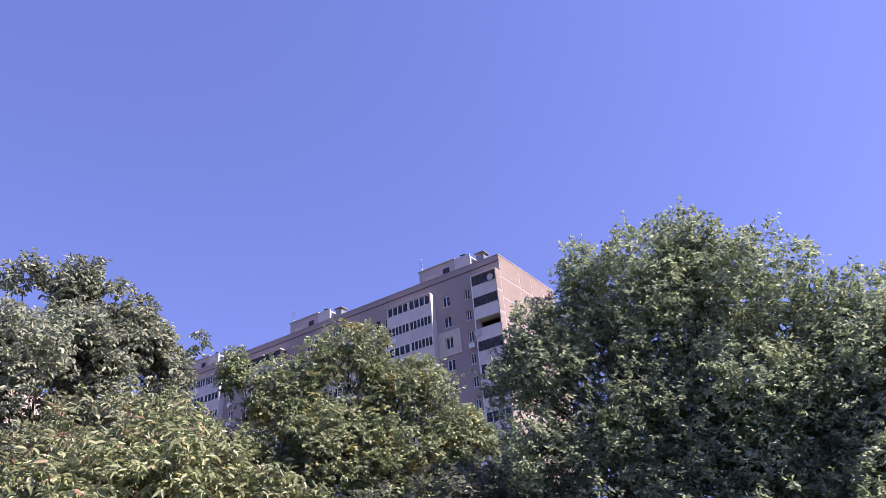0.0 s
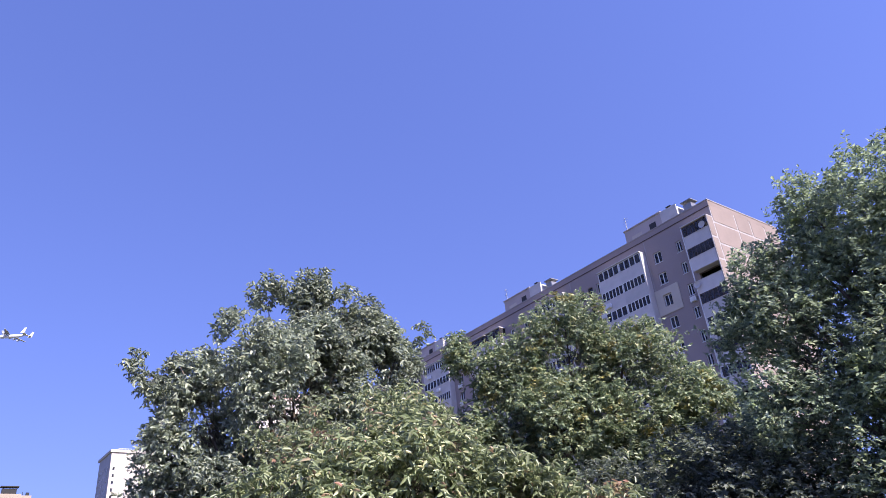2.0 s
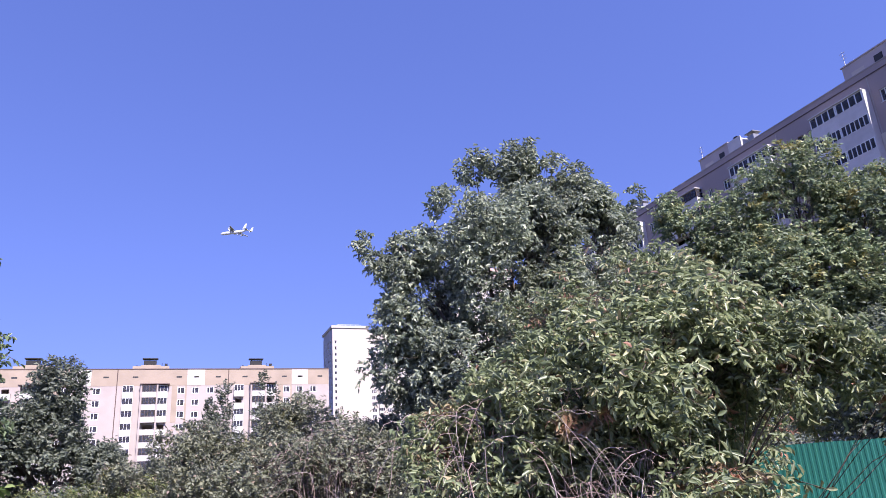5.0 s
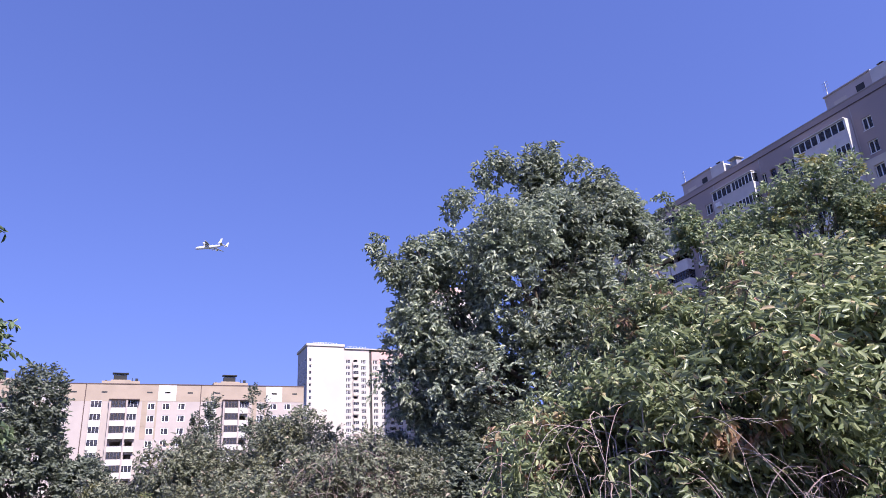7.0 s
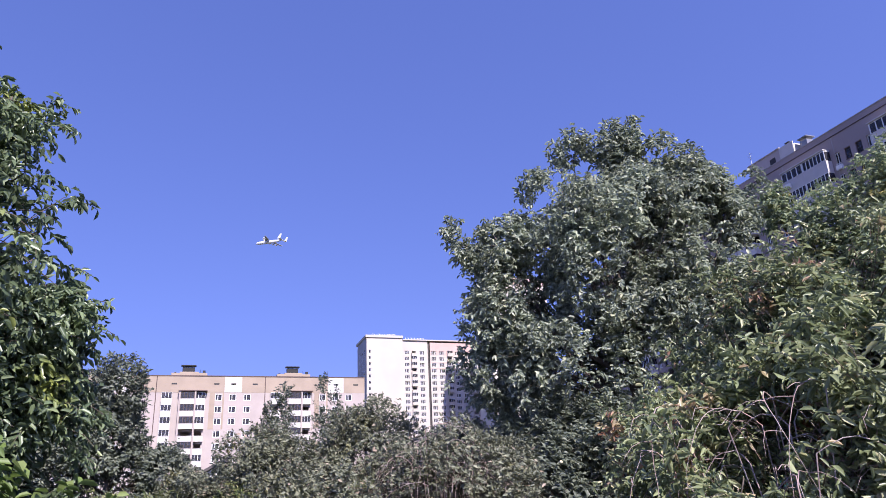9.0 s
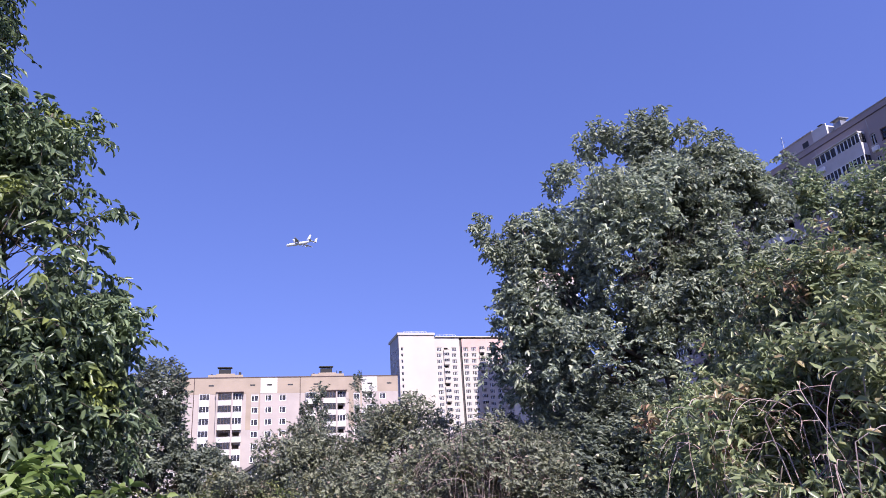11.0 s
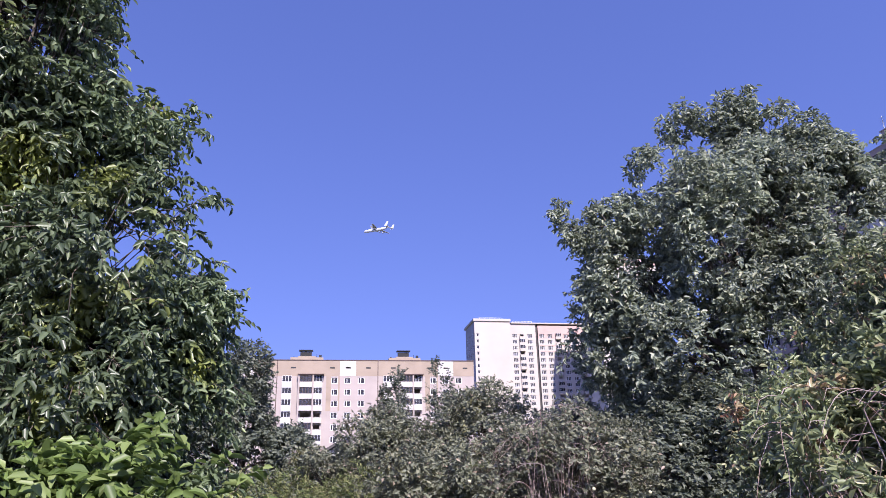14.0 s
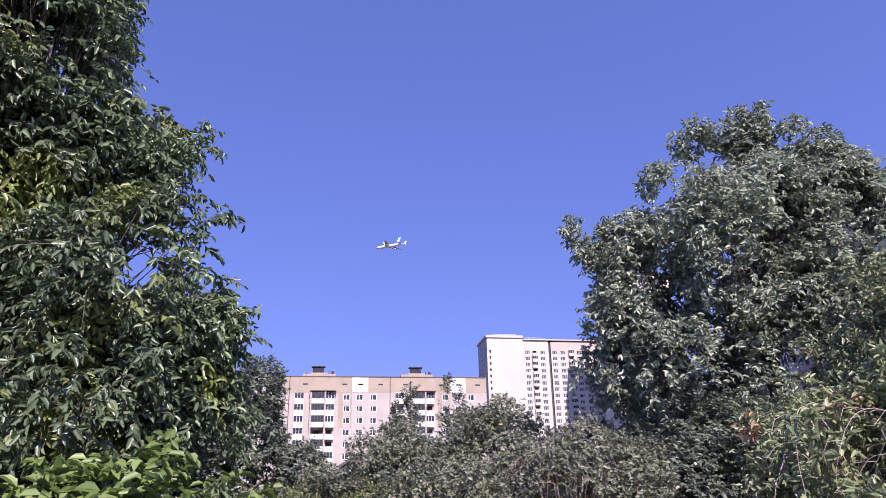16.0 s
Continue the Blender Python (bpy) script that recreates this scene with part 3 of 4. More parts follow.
# lift houses with white screens, pipes and aerials
for x in (-13.1, -37.6, -62.1):
    lift = boxes_mesh("lift_house", [(x, x + 5.8, 1.5, 7.5, H, H + 3.3), (x - 0.12, x + 5.9, 1.38, 7.6, H + 3.3, H + 3.45)], M_HUT)
    lh = piece("lift_house", lift, block, (0, 0, 0), "taupe lift house on the roof")
    piece("screen", boxes_mesh("screen", [(x + 5.9, x + 8.3, 1.3, 1.45, H, H + 3.2), (x + 8.15, x + 8.3, 1.45, 5.0, H, H + 2.9)], M_WHITE), lh, (0, 0, 0), "white rendered screen wall")
    piece("vent", boxes_mesh("vent", [(x + 8.9, x + 10.0, 1.9, 3.0, H, H + 2.7), (x + 8.7, x + 10.2, 1.7, 3.2, H + 3.0, H + 3.12), (x + 8.95, x + 9.0, 1.95, 2.0, H + 2.7, H + 3.0), (x + 9.9, x + 9.95, 2.9, 2.95, H + 2.7, H + 3.0)], M_METAL), lh, (0, 0, 0), "metal roof vent with a cowl")
    piece("pipe", boxes_mesh("pipe", [(x + 6.6, x + 7.1, 2.0, 2.5, H, H + 3.6), (x + 6.5, x + 7.2, 1.9, 2.6, H + 3.7, H + 3.78)], M_BLACK), lh)
    piece("window", boxes_mesh("window", [(x + 1.0, x + 2.6, 1.46, 1.5, H + 1.2, H + 2.2)], M_BEIGE), lh)
    piece("hatch", boxes_mesh("hatch", [(x + 3.9, x + 4.9, 1.46, 1.5, H + 1.5, H + 2.5)], M_DARK), lh)
    aer, fa = tube([(x + 0.2, 2, H + 3.4), (x + 0.2, 2, H + 5.6)], [0.05, 0.03], 5)
    for q in (4.6, 5.0, 5.4):
        a2, f2 = tube([(x - 0.2, 2, H + q), (x + 0.6, 2, H + q)], [0.02, 0.02], 4)
        c = len(aer)
        aer += a2
        fa += [tuple(c + k for k in t) for t in f2]
    piece("aerial", mesh_of("aerial", aer, fa, M_METAL), lh)

# ---------------------------------------------------------------- long low block in the distance (faces +x)
S = 1.075
def sy(y): return 0.97 + (y - 0.97) * S
def sz(z): return 0.8 + (z - 0.8) * S
LX = -2 - 163.7 * S
low = thing("apartment_building", (LX, 0, G), "long peach and white panel apartment block with curved balconies", "building")
LH = sz(29.2) - G
row0 = sz(25.35) - G
PITCH = 2.8
secs = [(-54.7, 0), (-32.0, 0), (-9.25, 0), (13.5, 0)]
SEC = 22.75 * S
lw = window_meshes(1.6, 1.5, (0.4,), M_FRAME, bar=0.13)
lb = balcony_meshes(3.0, 1.4, 1.05, PITCH, 4, M_DARKFRAME, M_WHITE, 0.09)
lb2 = balcony_meshes(2.3, 0.8, 1.1, PITCH, 3, M_FRAME, M_WHITE)
Q = radians(90)
attic, lower, greyp, whitep, seams = [], [], [], [], []
for y0, _ in secs:
    s0 = sy(y0)
    op, here = [], []
    for r in range(10):
        zt = row0 - PITCH * r
        if zt < 3:
            break
        for off in (12.15, 15.1, 18.2):
            a = s0 + off * S
            op.append((a, a + 1.6, zt - 1.5, zt))
            put_window(low, lw, (-0.06, a, zt - 1.5), Q)
        for off, mesh in ((1.2, lb2), (5.1, lb), (8.0, lb2)):
            a = s0 + off * S
            wdt = 3.0 if mesh is lb else 2.3
            op.append((a + 0.4, a + wdt - 0.4, zt - 2.1, zt - 0.1))
            put_balcony(low, mesh, (0, a, zt - 2.3), Q, glazed=rr.random() < (0.8 if mesh is lb else 0.6))
    piece("bay_pier", boxes_mesh("bay_pier", [(0, 1.46, s0 + 7.93 * S, s0 + 7.93 * S + 0.34, 0, row0 + 0.5), (0, 1.3, s0 + 4.72 * S, s0 + 5.07 * S, 0, row0 + 0.5)], M_BUFF), low, (0, 0, 0), "pale pier between the balconies")
    piece("balcony_roof", boxes_mesh("balcony_roof", [(0.04, 1.6, s0 + 4.6 * S, s0 + 10.5 * S, row0 + 0.505, row0 + 0.68)], M_CAP), low, (0, 0, 0), "brown roof slab over the top balconies")
    lower += wall_boxes(s0 + 0.1, s0 + SEC - 0.1, 0, row0 + 0.35, op, -0.35, 0, "y")
    attic.append((-0.35, 0.03, s0 + 0.1, s0 + SEC - 0.1, row0 + 0.352, LH))
    seams.append((-0.35, -0.05, s0 - 0.1, s0 + 0.1, 0, LH))
    whitep.append((0.03, 0.05, s0 + 14.05 * S, s0 + 17.7 * S, row0 + 0.4, LH - 0.05))
    # peach piers between the upper windows, grey surrounds
    for r in range(3):
        zt = row0 - PITCH * r
        greyp.append((0.0, 0.03, s0 + 11.0 * S, s0 + 12.1 * S, zt - 2.5, zt + 0.33))
        greyp.append((0.0, 0.03, s0 + 13.7 * S, s0 + 14.05 * S, zt - 2.5, zt + 0.33))
    hut = piece("stair_house", boxes_mesh("stair_house", [(-6.0, -2.0, s0 + 2.7 * S, s0 + 10.2 * S, LH + 0.1, LH + 1.15), (-5.0, -2.4, s0 + 4.4 * S, s0 + 8.4 * S, LH + 1.15, LH + 1.5)], M_PEACH), low, (0, 0, 0), "peach roof stair house")
    piece("vent", boxes_mesh("vent", [(-3.6, -2.6, s0 + 4.9 * S, s0 + 7.5 * S, LH + 1.5, LH + 2.6), (-4.0, -2.2, s0 + 4.6 * S, s0 + 7.8 * S, LH + 2.9, LH + 3.1), (-3.5, -3.4, s0 + 5.2 * S, s0 + 5.3 * S, LH + 2.6, LH + 3.0), (-2.4, -2.3, s0 + 7.0 * S, s0 + 7.1 * S, LH + 2.6, LH + 3.0)], M_BLACK), hut, (0, 0, 0), "black roof vent with a cowl")
    piece("pipe", boxes_mesh("pipe", [(-3.2, -2.7, s0 + 9.2 * S, s0 + 9.8 * S, LH + 1.15, LH + 1.9), (-3.1, -3.0, s0 + 8.6 * S, s0 + 8.7 * S, LH + 1.15, LH + 2.1), (-4.6, -4.2, s0 + 3.2 * S, s0 + 3.6 * S, LH + 1.15, LH + 1.7)], M_BLACK), hut)
    for k in (3.0, 11.8, 15.4, 20.0):
        piece("vent_slot", boxes_mesh("vent_slot", [(0.031, 0.05, s0 + k * S, s0 + (k + 1.1) * S, row0 + 2.2, row0 + 2.55)], M_DARK), low)
    for r in range(8):
        if rr.random() < 0.4:
            piece("air_conditioner", ac_mesh, low, (0.02, s0 + (13.9 + rr.choice((0, 3.0))) * S, row0 - PITCH * r - 2.1), "", Q)
piece("front_wall", boxes_mesh("front_wall", lower, M_BUFF), low, (0, 0, 0), "buff rendered panel wall")
for b in attic:
    piece("attic_band", boxes_mesh("attic_band", [b], M_PEACH), low, (0, 0, 0), "peach brick attic band")
for b in whitep:
    piece("white_panel", boxes_mesh("white_panel", [b], M_WHITE), low, (0, 0, 0), "white painted panel")
for b in greyp:
    piece("pier", boxes_mesh("pier", [b], M_PEACH), low)
for b in seams:
    piece("seam", boxes_mesh("seam", [b], M_CAP), low, (0, 0, 0), "dark expansion joint")
YA, YB = sy(secs[0][0]), sy(secs[-1][0]) + SEC
for b in [(-14, -13.6, YA, YB, 0, LH), (-13.6, -0.36, YB - 0.5, YB - 0.1, 0, LH), (-13.6, -0.36, YA + 0.1, YA + 0.5, 0, LH), (-5.2, -5.0, YA + 0.5, YB - 0.5, 0, LH)] + [(-13.6, -0.36, YA + 0.5, YB - 0.5, row0 + 0.4 - PITCH * k, row0 + 0.55 - PITCH * k) for k in range(9)]:
    piece("inner_wall", boxes_mesh("inner_wall", [b], M_BUFF), low)
piece("coping", boxes_mesh("coping", [(-0.45, 0.12, YA, YB, LH, LH + 0.22)], M_CAP), low, (0, 0, 0), "brown metal coping")
piece("roof", boxes_mesh("roof", [(-14, -0.45, YA, YB, LH - 0.05, LH + 0.1)], M_ROOF), low)

# ---------------------------------------------------------------- white tower behind it
K = 1.08
def ty(y): return 0.97 + (y - 0.97) * K
def tz(z): return 0.8 + (z - 0.8) * K - G
TX = -2 - 287.5 * K
tower = thing("apartment_tower", (TX, 0, G), "white rendered high-rise apartment tower with salmon top floors", "building")
tw = window_meshes(2.3, 1.75, (0.35, 0.7), M_FRAME, bar=0.11)
tn = window_meshes(1.1, 1.5, (), M_FRAME, bar=0.12)
tw[1].materials[0] = M_PALEGLASS
tb = balcony_meshes(2.6, 1.0, 1.1, 2.8, 3, M_FRAME, M_TOWER)
ya, yb, yc, yd = ty(63.7), ty(79.3), ty(90.6), ty(124)
h1, h2 = tz(68.0), tz(66.3)
rows = [0]
for k in range(13, -1, -1):
    z = tz(62.6) - 2.8 * k
    rows += [z - 1.5, z]
    put_window(tower, tn, (-0.15, ya + 0.9, z - 1.5), Q)
piece("front_wall", lattice("front_wall", [0, 0.9, 2.0, yb - ya], rows + [h1], {(1, k) for k in range(1, 28, 2)}, 0, 0.4, M_TOWER), tower, (0, ya, 0), "blank white front wall", Q)
op, op2 = [], []
r0 = tz(62.6)
for r in range(14):
    zt = r0 - 2.8 * r
    for a in (yb + 1.0, yb + 8.2):
        op.append((a, a + 2.3, zt - 1.75, zt))
        put_window(tower, tw, (-0.55, a, zt - 1.75), Q)
    op.append((yb + 4.6, yb + 6.4, zt - 2.1, zt - 0.1))
    put_balcony(tower, tb, (-0.4, yb + 4.2, zt - 2.3), Q, glazed=r % 3 > 0)
    for n in range(9):
        a = yc + 1.6 + n * 3.9
        if a + 2.3 < yd - 0.5:
            if n in (2, 5):
                op2.append((a + 0.3, a + 2.1, zt - 2.1, zt - 0.1))
                put_balcony(tower, tb, (0.0, a - 0.1, zt - 2.3), Q, glazed=(r + n) % 3 > 0)
            else:
                op2.append((a, a + 2.3, zt - 1.75, zt))
                put_window(tower, tw, (-0.15, a, zt - 1.75), Q)
piece("middle_wall", boxes_mesh("middle_wall", wall_boxes(yb, yc, 0, h2 + 0.8, op, -0.8, -0.4, "y"), M_TOWER), tower)
piece("wing_wall", boxes_mesh("wing_wall", wall_boxes(yc + 1.0, yd, 0, r0 - 2.1, op2, -0.4, 0, "y"), M_TOWER), tower)
piece("top_floor_wall", boxes_mesh("top_floor_wall", wall_boxes(yc + 1.0, yd, r0 - 2.1, h2, op2, -0.4, 0, "y"), M_TOWERRED), tower, (0, 0, 0), "salmon rendered top floors")
for r in range(1, 3):
    piece("salmon_band", boxes_mesh("salmon_band", [(0.004, 0.03, yc + 1.0, yd, r0 - 2.8 * r - 2.7, r0 - 2.8 * r - 2.3)], M_TOWERRED), tower, (0, 0, 0), "salmon band under a row of windows")
# the sun reaches this groove, so its shade is a dark colour
piece("recess", boxes_mesh("recess", [(-1.6, -0.9, yc - 0.2, yc + 1.3, 0, h2)], M_ROOFRECESS), tower, (0, 0, 0), "recessed strip between the wings, coloured dark as shade")
piece("cornice", boxes_mesh("cornice", [(-21, 0.5, ya - 0.5, yb + 0.3, h1 - 0.1, h1 + 1.0), (-21, 0.3, yb + 0.4, yd, h2 + 0.82, h2 + 1.3), (-12, -6, ya + 5, yb - 2, h1 + 1.0, h1 + 1.5)], M_TOWER), tower, (0, 0, 0), "white projecting cornice")
so = []
for r in range(16):
    zt = h1 - 5 - 2.8 * r
    for n in range(4):
        so.append((-18 + n * 4.2, -15.7 + n * 4.2, zt - 1.75, zt))
        put_window(tower, tw, (-18 + n * 4.2, ya + 0.12, zt - 1.75))
side = wall_boxes(-20, -0.4, 0, h1, so, ya, ya + 0.4, "x")
# side away from the sun, its shade put in as grey
piece("side_wall", boxes_mesh("side_wall", side, M_TOWERGREY), tower, (0, 0, 0), "rendered side wall coloured grey for its shade")
for b in [(-20.4, -20, ya, yd, 0, h2), (-20, -0.4, yd - 0.4, yd, 0, h2), (-8, -7.8, ya + 0.4, yd - 0.4, 0, h2)]:
    piece("inner_wall", boxes_mesh("inner_wall", [b], M_TOWERGREY), tower)
for k in range(1, 16):
    piece("floor_slab", boxes_mesh("floor_slab", [(-20, -0.9, ya + 0.4, yd - 0.4, h2 - 2.8 * k, h2 - 2.8 * k + 0.2)], M_TOWERGREY), tower)
piece("railing", tubes_mesh("railing", [([(-2, ya + 3 + k * 1.2, h1 + 1), (-2, ya + 3 + k * 1.2, h1 + 2.0)], [0.09, 0.09]) for k in range(10)] + [([(-2, ya + 3, h1 + 2.0), (-2, ya + 14, h1 + 2.0)], [0.09, 0.09])] + [([(-2, yb + 2 + k * 1.5, h2 + 1.3), (-2, yb + 2 + k * 1.5, h2 + 2.4)], [0.09, 0.09]) for k in range(7)] + [([(-2, yb + 2, h2 + 2.4), (-2, yb + 11, h2 + 2.4)], [0.09, 0.09])], M_FRAME, 4), tower)

# second, taller tower, mostly behind the walnut tree
T2X = -265.0
q = (abs(T2X) - 2) / 228.0
t2 = thing("apartment_tower", (T2X, 0, G), "tall pale pink apartment tower behind the walnut tree", "building")
u0, u1 = 0.97 + (95.6 - 0.97) * q, 0.97 + (95.6 - 0.97) * q + 27
th = 0.8 + (78.0 - 0.8) * q - G
op = []
for r in range(22):
    zt = th - 4.6 - 2.8 * r
    for n in range(6):
        a = u0 + 2.0 + n * 4.2
        op.append((a, a + 2.3, zt - 1.75, zt))
        put_window(t2, tw, (-0.12, a, zt - 1.75), Q)
piece("front_wall", boxes_mesh("front_wall", wall_boxes(u0, u1, 0, th - 3.2, op, -0.4, 0, "y"), M_TOWER), t2)
piece("top_band", boxes_mesh("top_band", [(-0.4, 0.05, u0, u1, th - 3.2, th)], M_TOWERRED), t2, (0, 0, 0), "salmon top band")
# same shade grey on the sides of the second tower
piece("side_wall", boxes_mesh("side_wall", [(-16, -0.4, u0, u0 + 0.4, 0, th), (-16, -0.4, u1 - 0.4, u1, 0, th), (-16.4, -16, u0, u1, 0, th), (-6, -5.8, u0 + 0.4, u1 - 0.4, 0, th)], M_TOWERGREY), t2)
piece("roof", boxes_mesh("roof", [(-16, -0.4, u0 + 0.4, u1 - 0.4, th - 0.4, th - 0.1)] + [(-16, -0.4, u0 + 0.4, u1 - 0.4, th - 4.2 - 2.8 * k, th - 4.0 - 2.8 * k) for k in range(20)], M_ROOF), t2)

# ---------------------------------------------------------------- small white house beyond the bushes
house = thing("house", (-43.0, 2.2, G - 0.3), "small white gabled garden house with a dark roof", "house")
hv = [(0, -1.6, 0), (0, 1.6, 0), (0, 1.6, 3.6), (0, 0, 4.5), (0, -1.6, 3.6), (-6, -1.6, 0), (-6, 1.6, 0), (-6, 1.6, 3.6), (-6, 0, 4.5), (-6, -1.6, 3.6)]
hf = [(0, 1, 2, 3, 4), (9, 8, 7, 6, 5), (1, 6, 7, 2), (5, 0, 4, 9), (2, 7, 8, 3), (4, 3, 8, 9), (0, 5, 6, 1)]
piece("wall", mesh_of("wall", hv, hf, M_WHITE), house)
rv, rf = [], []
for sgn in (1, -1):
    n = len(rv)
    rv += [(0.3, 0, 4.56), (0.3, sgn * 2.0, 3.42), (-6.3, sgn * 2.0, 3.42), (-6.3, 0, 4.56), (0.3, 0, 4.72), (0.3, sgn * 2.0, 3.58), (-6.3, sgn * 2.0, 3.58), (-6.3, 0, 4.72)]
    rf += [tuple(n + k for k in f) for f in BOX_FACES]
piece("roof", mesh_of("roof", rv, rf, M_ROOFRECESS), house, (0, 0, 0), "dark sheet roof")

# ---------------------------------------------------------------- corrugated fence
FA, FB = Vector((-8.6, 6.35, G)), Vector((3.4, 12.55, G))
fence = thing("fence", FA, "green corrugated sheet metal fence behind the bushes", "fence")
run = (FB - FA)
ang = math.atan2(run.y, run.x)
fl = run.length
def sheet_mesh(w, h, pitch, d):
    prof, v, f = [], [], []
    n = int(w / pitch)
    for k in range(n):
        u = k * pitch
        prof += [(u, 0), (u + pitch * 0.35, 0), (u + pitch * 0.45, d), (u + pitch * 0.9, d)]
    prof.append((n * pitch, 0))
    for zz in (0.06, h):
        for thick in (0, 0.003):
            v += [(a, b - thick - d, zz) for a, b in prof]
    m = len(prof)
    for k in range(m - 1):
        f += [(k, k + 1, 2 * m + k + 1, 2 * m + k), (m + k + 1, m + k, 3 * m + k, 3 * m + k + 1), (2 * m + k, 2 * m + k + 1, 3 * m + k + 1, 3 * m + k)]
    return mesh_of("sheet", v, f, M_FENCE), n * pitch
sm, sw = sheet_mesh(1.12, 1.78, 0.056, 0.0022)
pm = boxes_mesh("post", [(-0.03, 0.03, 0.0, 0.06, 0, 1.75)], M_FENCEPOST)
cnt = int(fl / sw)
for k in range(cnt):
    p = Vector((math.cos(ang), math.sin(ang), 0)) * (k * sw)
    piece("sheet", sm, fence, p + Vector((0, 0, 0.012 * math.sin(k * 1.7))), "", ang)
    if k % 2 == 0:
        piece("post", pm, fence, p, "", ang)
for z in (0.4, 1.45):
    piece("rail", boxes_mesh("rail", [(0, cnt * sw, 0.001, 0.03, z, z + 0.04)], M_FENCEPOST), fence, (0, 0, 0), "", ang)

# ---------------------------------------------------------------- airliner, far up
plane = thing("airplane", (0, 0, 0), "white six-engined cargo airplane with twin tail fins in flight", "airplane")
def loft(sections, sides=14):
    v, f = [], []
    for x, z, r in sections:
        for n in range(sides):
            a = 2 * math.pi * n / sides
            v.append((x, r * math.cos(a), z + r * 1.1 * math.sin(a)))
    for k in range(len(sections) - 1):
        for n in range(sides):
            m = (n + 1) % sides
            f.append((k * sides + n, k * sides + m, (k + 1) * sides + m, (k + 1) * sides + n))
    f += [tuple(range(sides - 1, -1, -1)), tuple((len(sections) - 1) * sides + n for n in range(sides))]
    return v, f
def smooth(me):
    for p in me.polygons:
        p.use_smooth = True
    return me
piece("fuselage", smooth(mesh_of("fuselage", *loft([(42, -1, 0.3), (41, -0.8, 1.6), (38, -0.3, 2.9), (33, 0, 3.8), (20, 0, 4.0), (-15, 0, 4.0), (-26, 0.8, 3.3), (-36, 2.2, 1.7), (-41, 3.0, 0.6)]), M_PLANE)), plane)
def slab(name, pts, t, mat, parent, label=""):
    n = len(pts)
    v = [Vector(p) + Vector(t) for p in pts] + [Vector(p) - Vector(t) for p in pts]
    f = [tuple(range(n)), tuple(range(2 * n - 1, n - 1, -1))] + [(k, n + k, n + (k + 1) % n, (k + 1) % n) for k in range(n)]
    return piece(name, mesh_of(name, v, f, mat), parent, (0, 0, 0), label)
for sg in (1, -1):
    wing = slab("wing", [(12, sg * 3, 4.2), (-3, sg * 3, 4.0), (-9, sg * 20, 3.2), (-16, sg * 44, 1.6), (-12.5, sg * 44, 1.7), (0, sg * 20, 3.4)], (0, 0, 0.45), M_PLANEGREY, plane, "grey swept wing")
    for yy, xx in ((13, 5.5), (22, 1.5), (31, -3.0)):
        piece("engine", smooth(mesh_of("engine", *loft([(xx + 3, 0.6, 1.3), (xx + 2, 0.6, 1.6), (xx - 2, 0.6, 1.4), (xx - 4, 0.7, 0.6)], 10), M_PLANE)), wing, (0, sg * yy, 0))
    slab("tailplane", [(-32, sg * 1, 3.2), (-40, sg * 1, 3.2), (-44, sg * 16, 4.2), (-38.5, sg * 16, 4.2)], (0, 0, 0.3), M_PLANE, plane)
    slab("fin", [(-34.5, sg * 16, 1.5), (-44, sg * 16, 1.5), (-47.5, sg * 16, 14.5), (-42.5, sg * 16, 14.5)], (0, 0.3, 0), M_PLANE, plane, "white upright tail fin")
PD = 1650.0 * 1.2
plane.location = Vector((-1.93, 0.97, 0.81)) + PD * Vector((-0.9308, 0.068, 0.346))
plane.rotation_euler = (0, radians(-3), math.atan2(-0.80, -0.60))

# ---------------------------------------------------------------- trees and bushes
plant("tree", (-12.9, 8.4, G), [(-14.0, 6.2, 5.55, 0.78, 0.75, 0.5), (-13.4, 7.5, 6.2, 1.0, 0.85, 0.85), (-13.4, 7.8, 7.1, 0.55, 0.45, 0.7), (-13.0, 8.7, 7.2, 0.55, 0.5, 0.7),
      (-12.7, 9.4, 6.5, 1.0, 1.0, 1.0), (-12.0, 10.4, 6.4, 0.5, 0.45, 0.3), (-12.1, 10.25, 5.65, 0.55, 0.5, 0.55), (-12.9, 8.8, 6.4, 0.8, 0.8, 0.8), (-12.3, 9.9, 6.3, 0.6, 0.55, 0.5), (-13.0, 8.2, 5.0, 1.8, 1.7, 1.5), (-14.1, 6.5, 4.3, 1.0, 0.9, 1.0), (-12.5, 9.6, 4.0, 1.5, 1.4, 1.3), (-13.6, 7.4, 3.0, 1.3, 1.3, 1.0), (-14.4, 6.5, 3.0, 0.9, 0.8, 0.9)],
      "spreading walnut tree with grey-green pinnate leaves", "tree", L_WALNUT, 13000, 0.112, 8, 11, trunk=0.15, detail=True, wide=0.46, flutter=0.85, droop=0.45, f=2.2, rough=0.26, gaps=-0.05, fill=0.65, twigs=0.03)
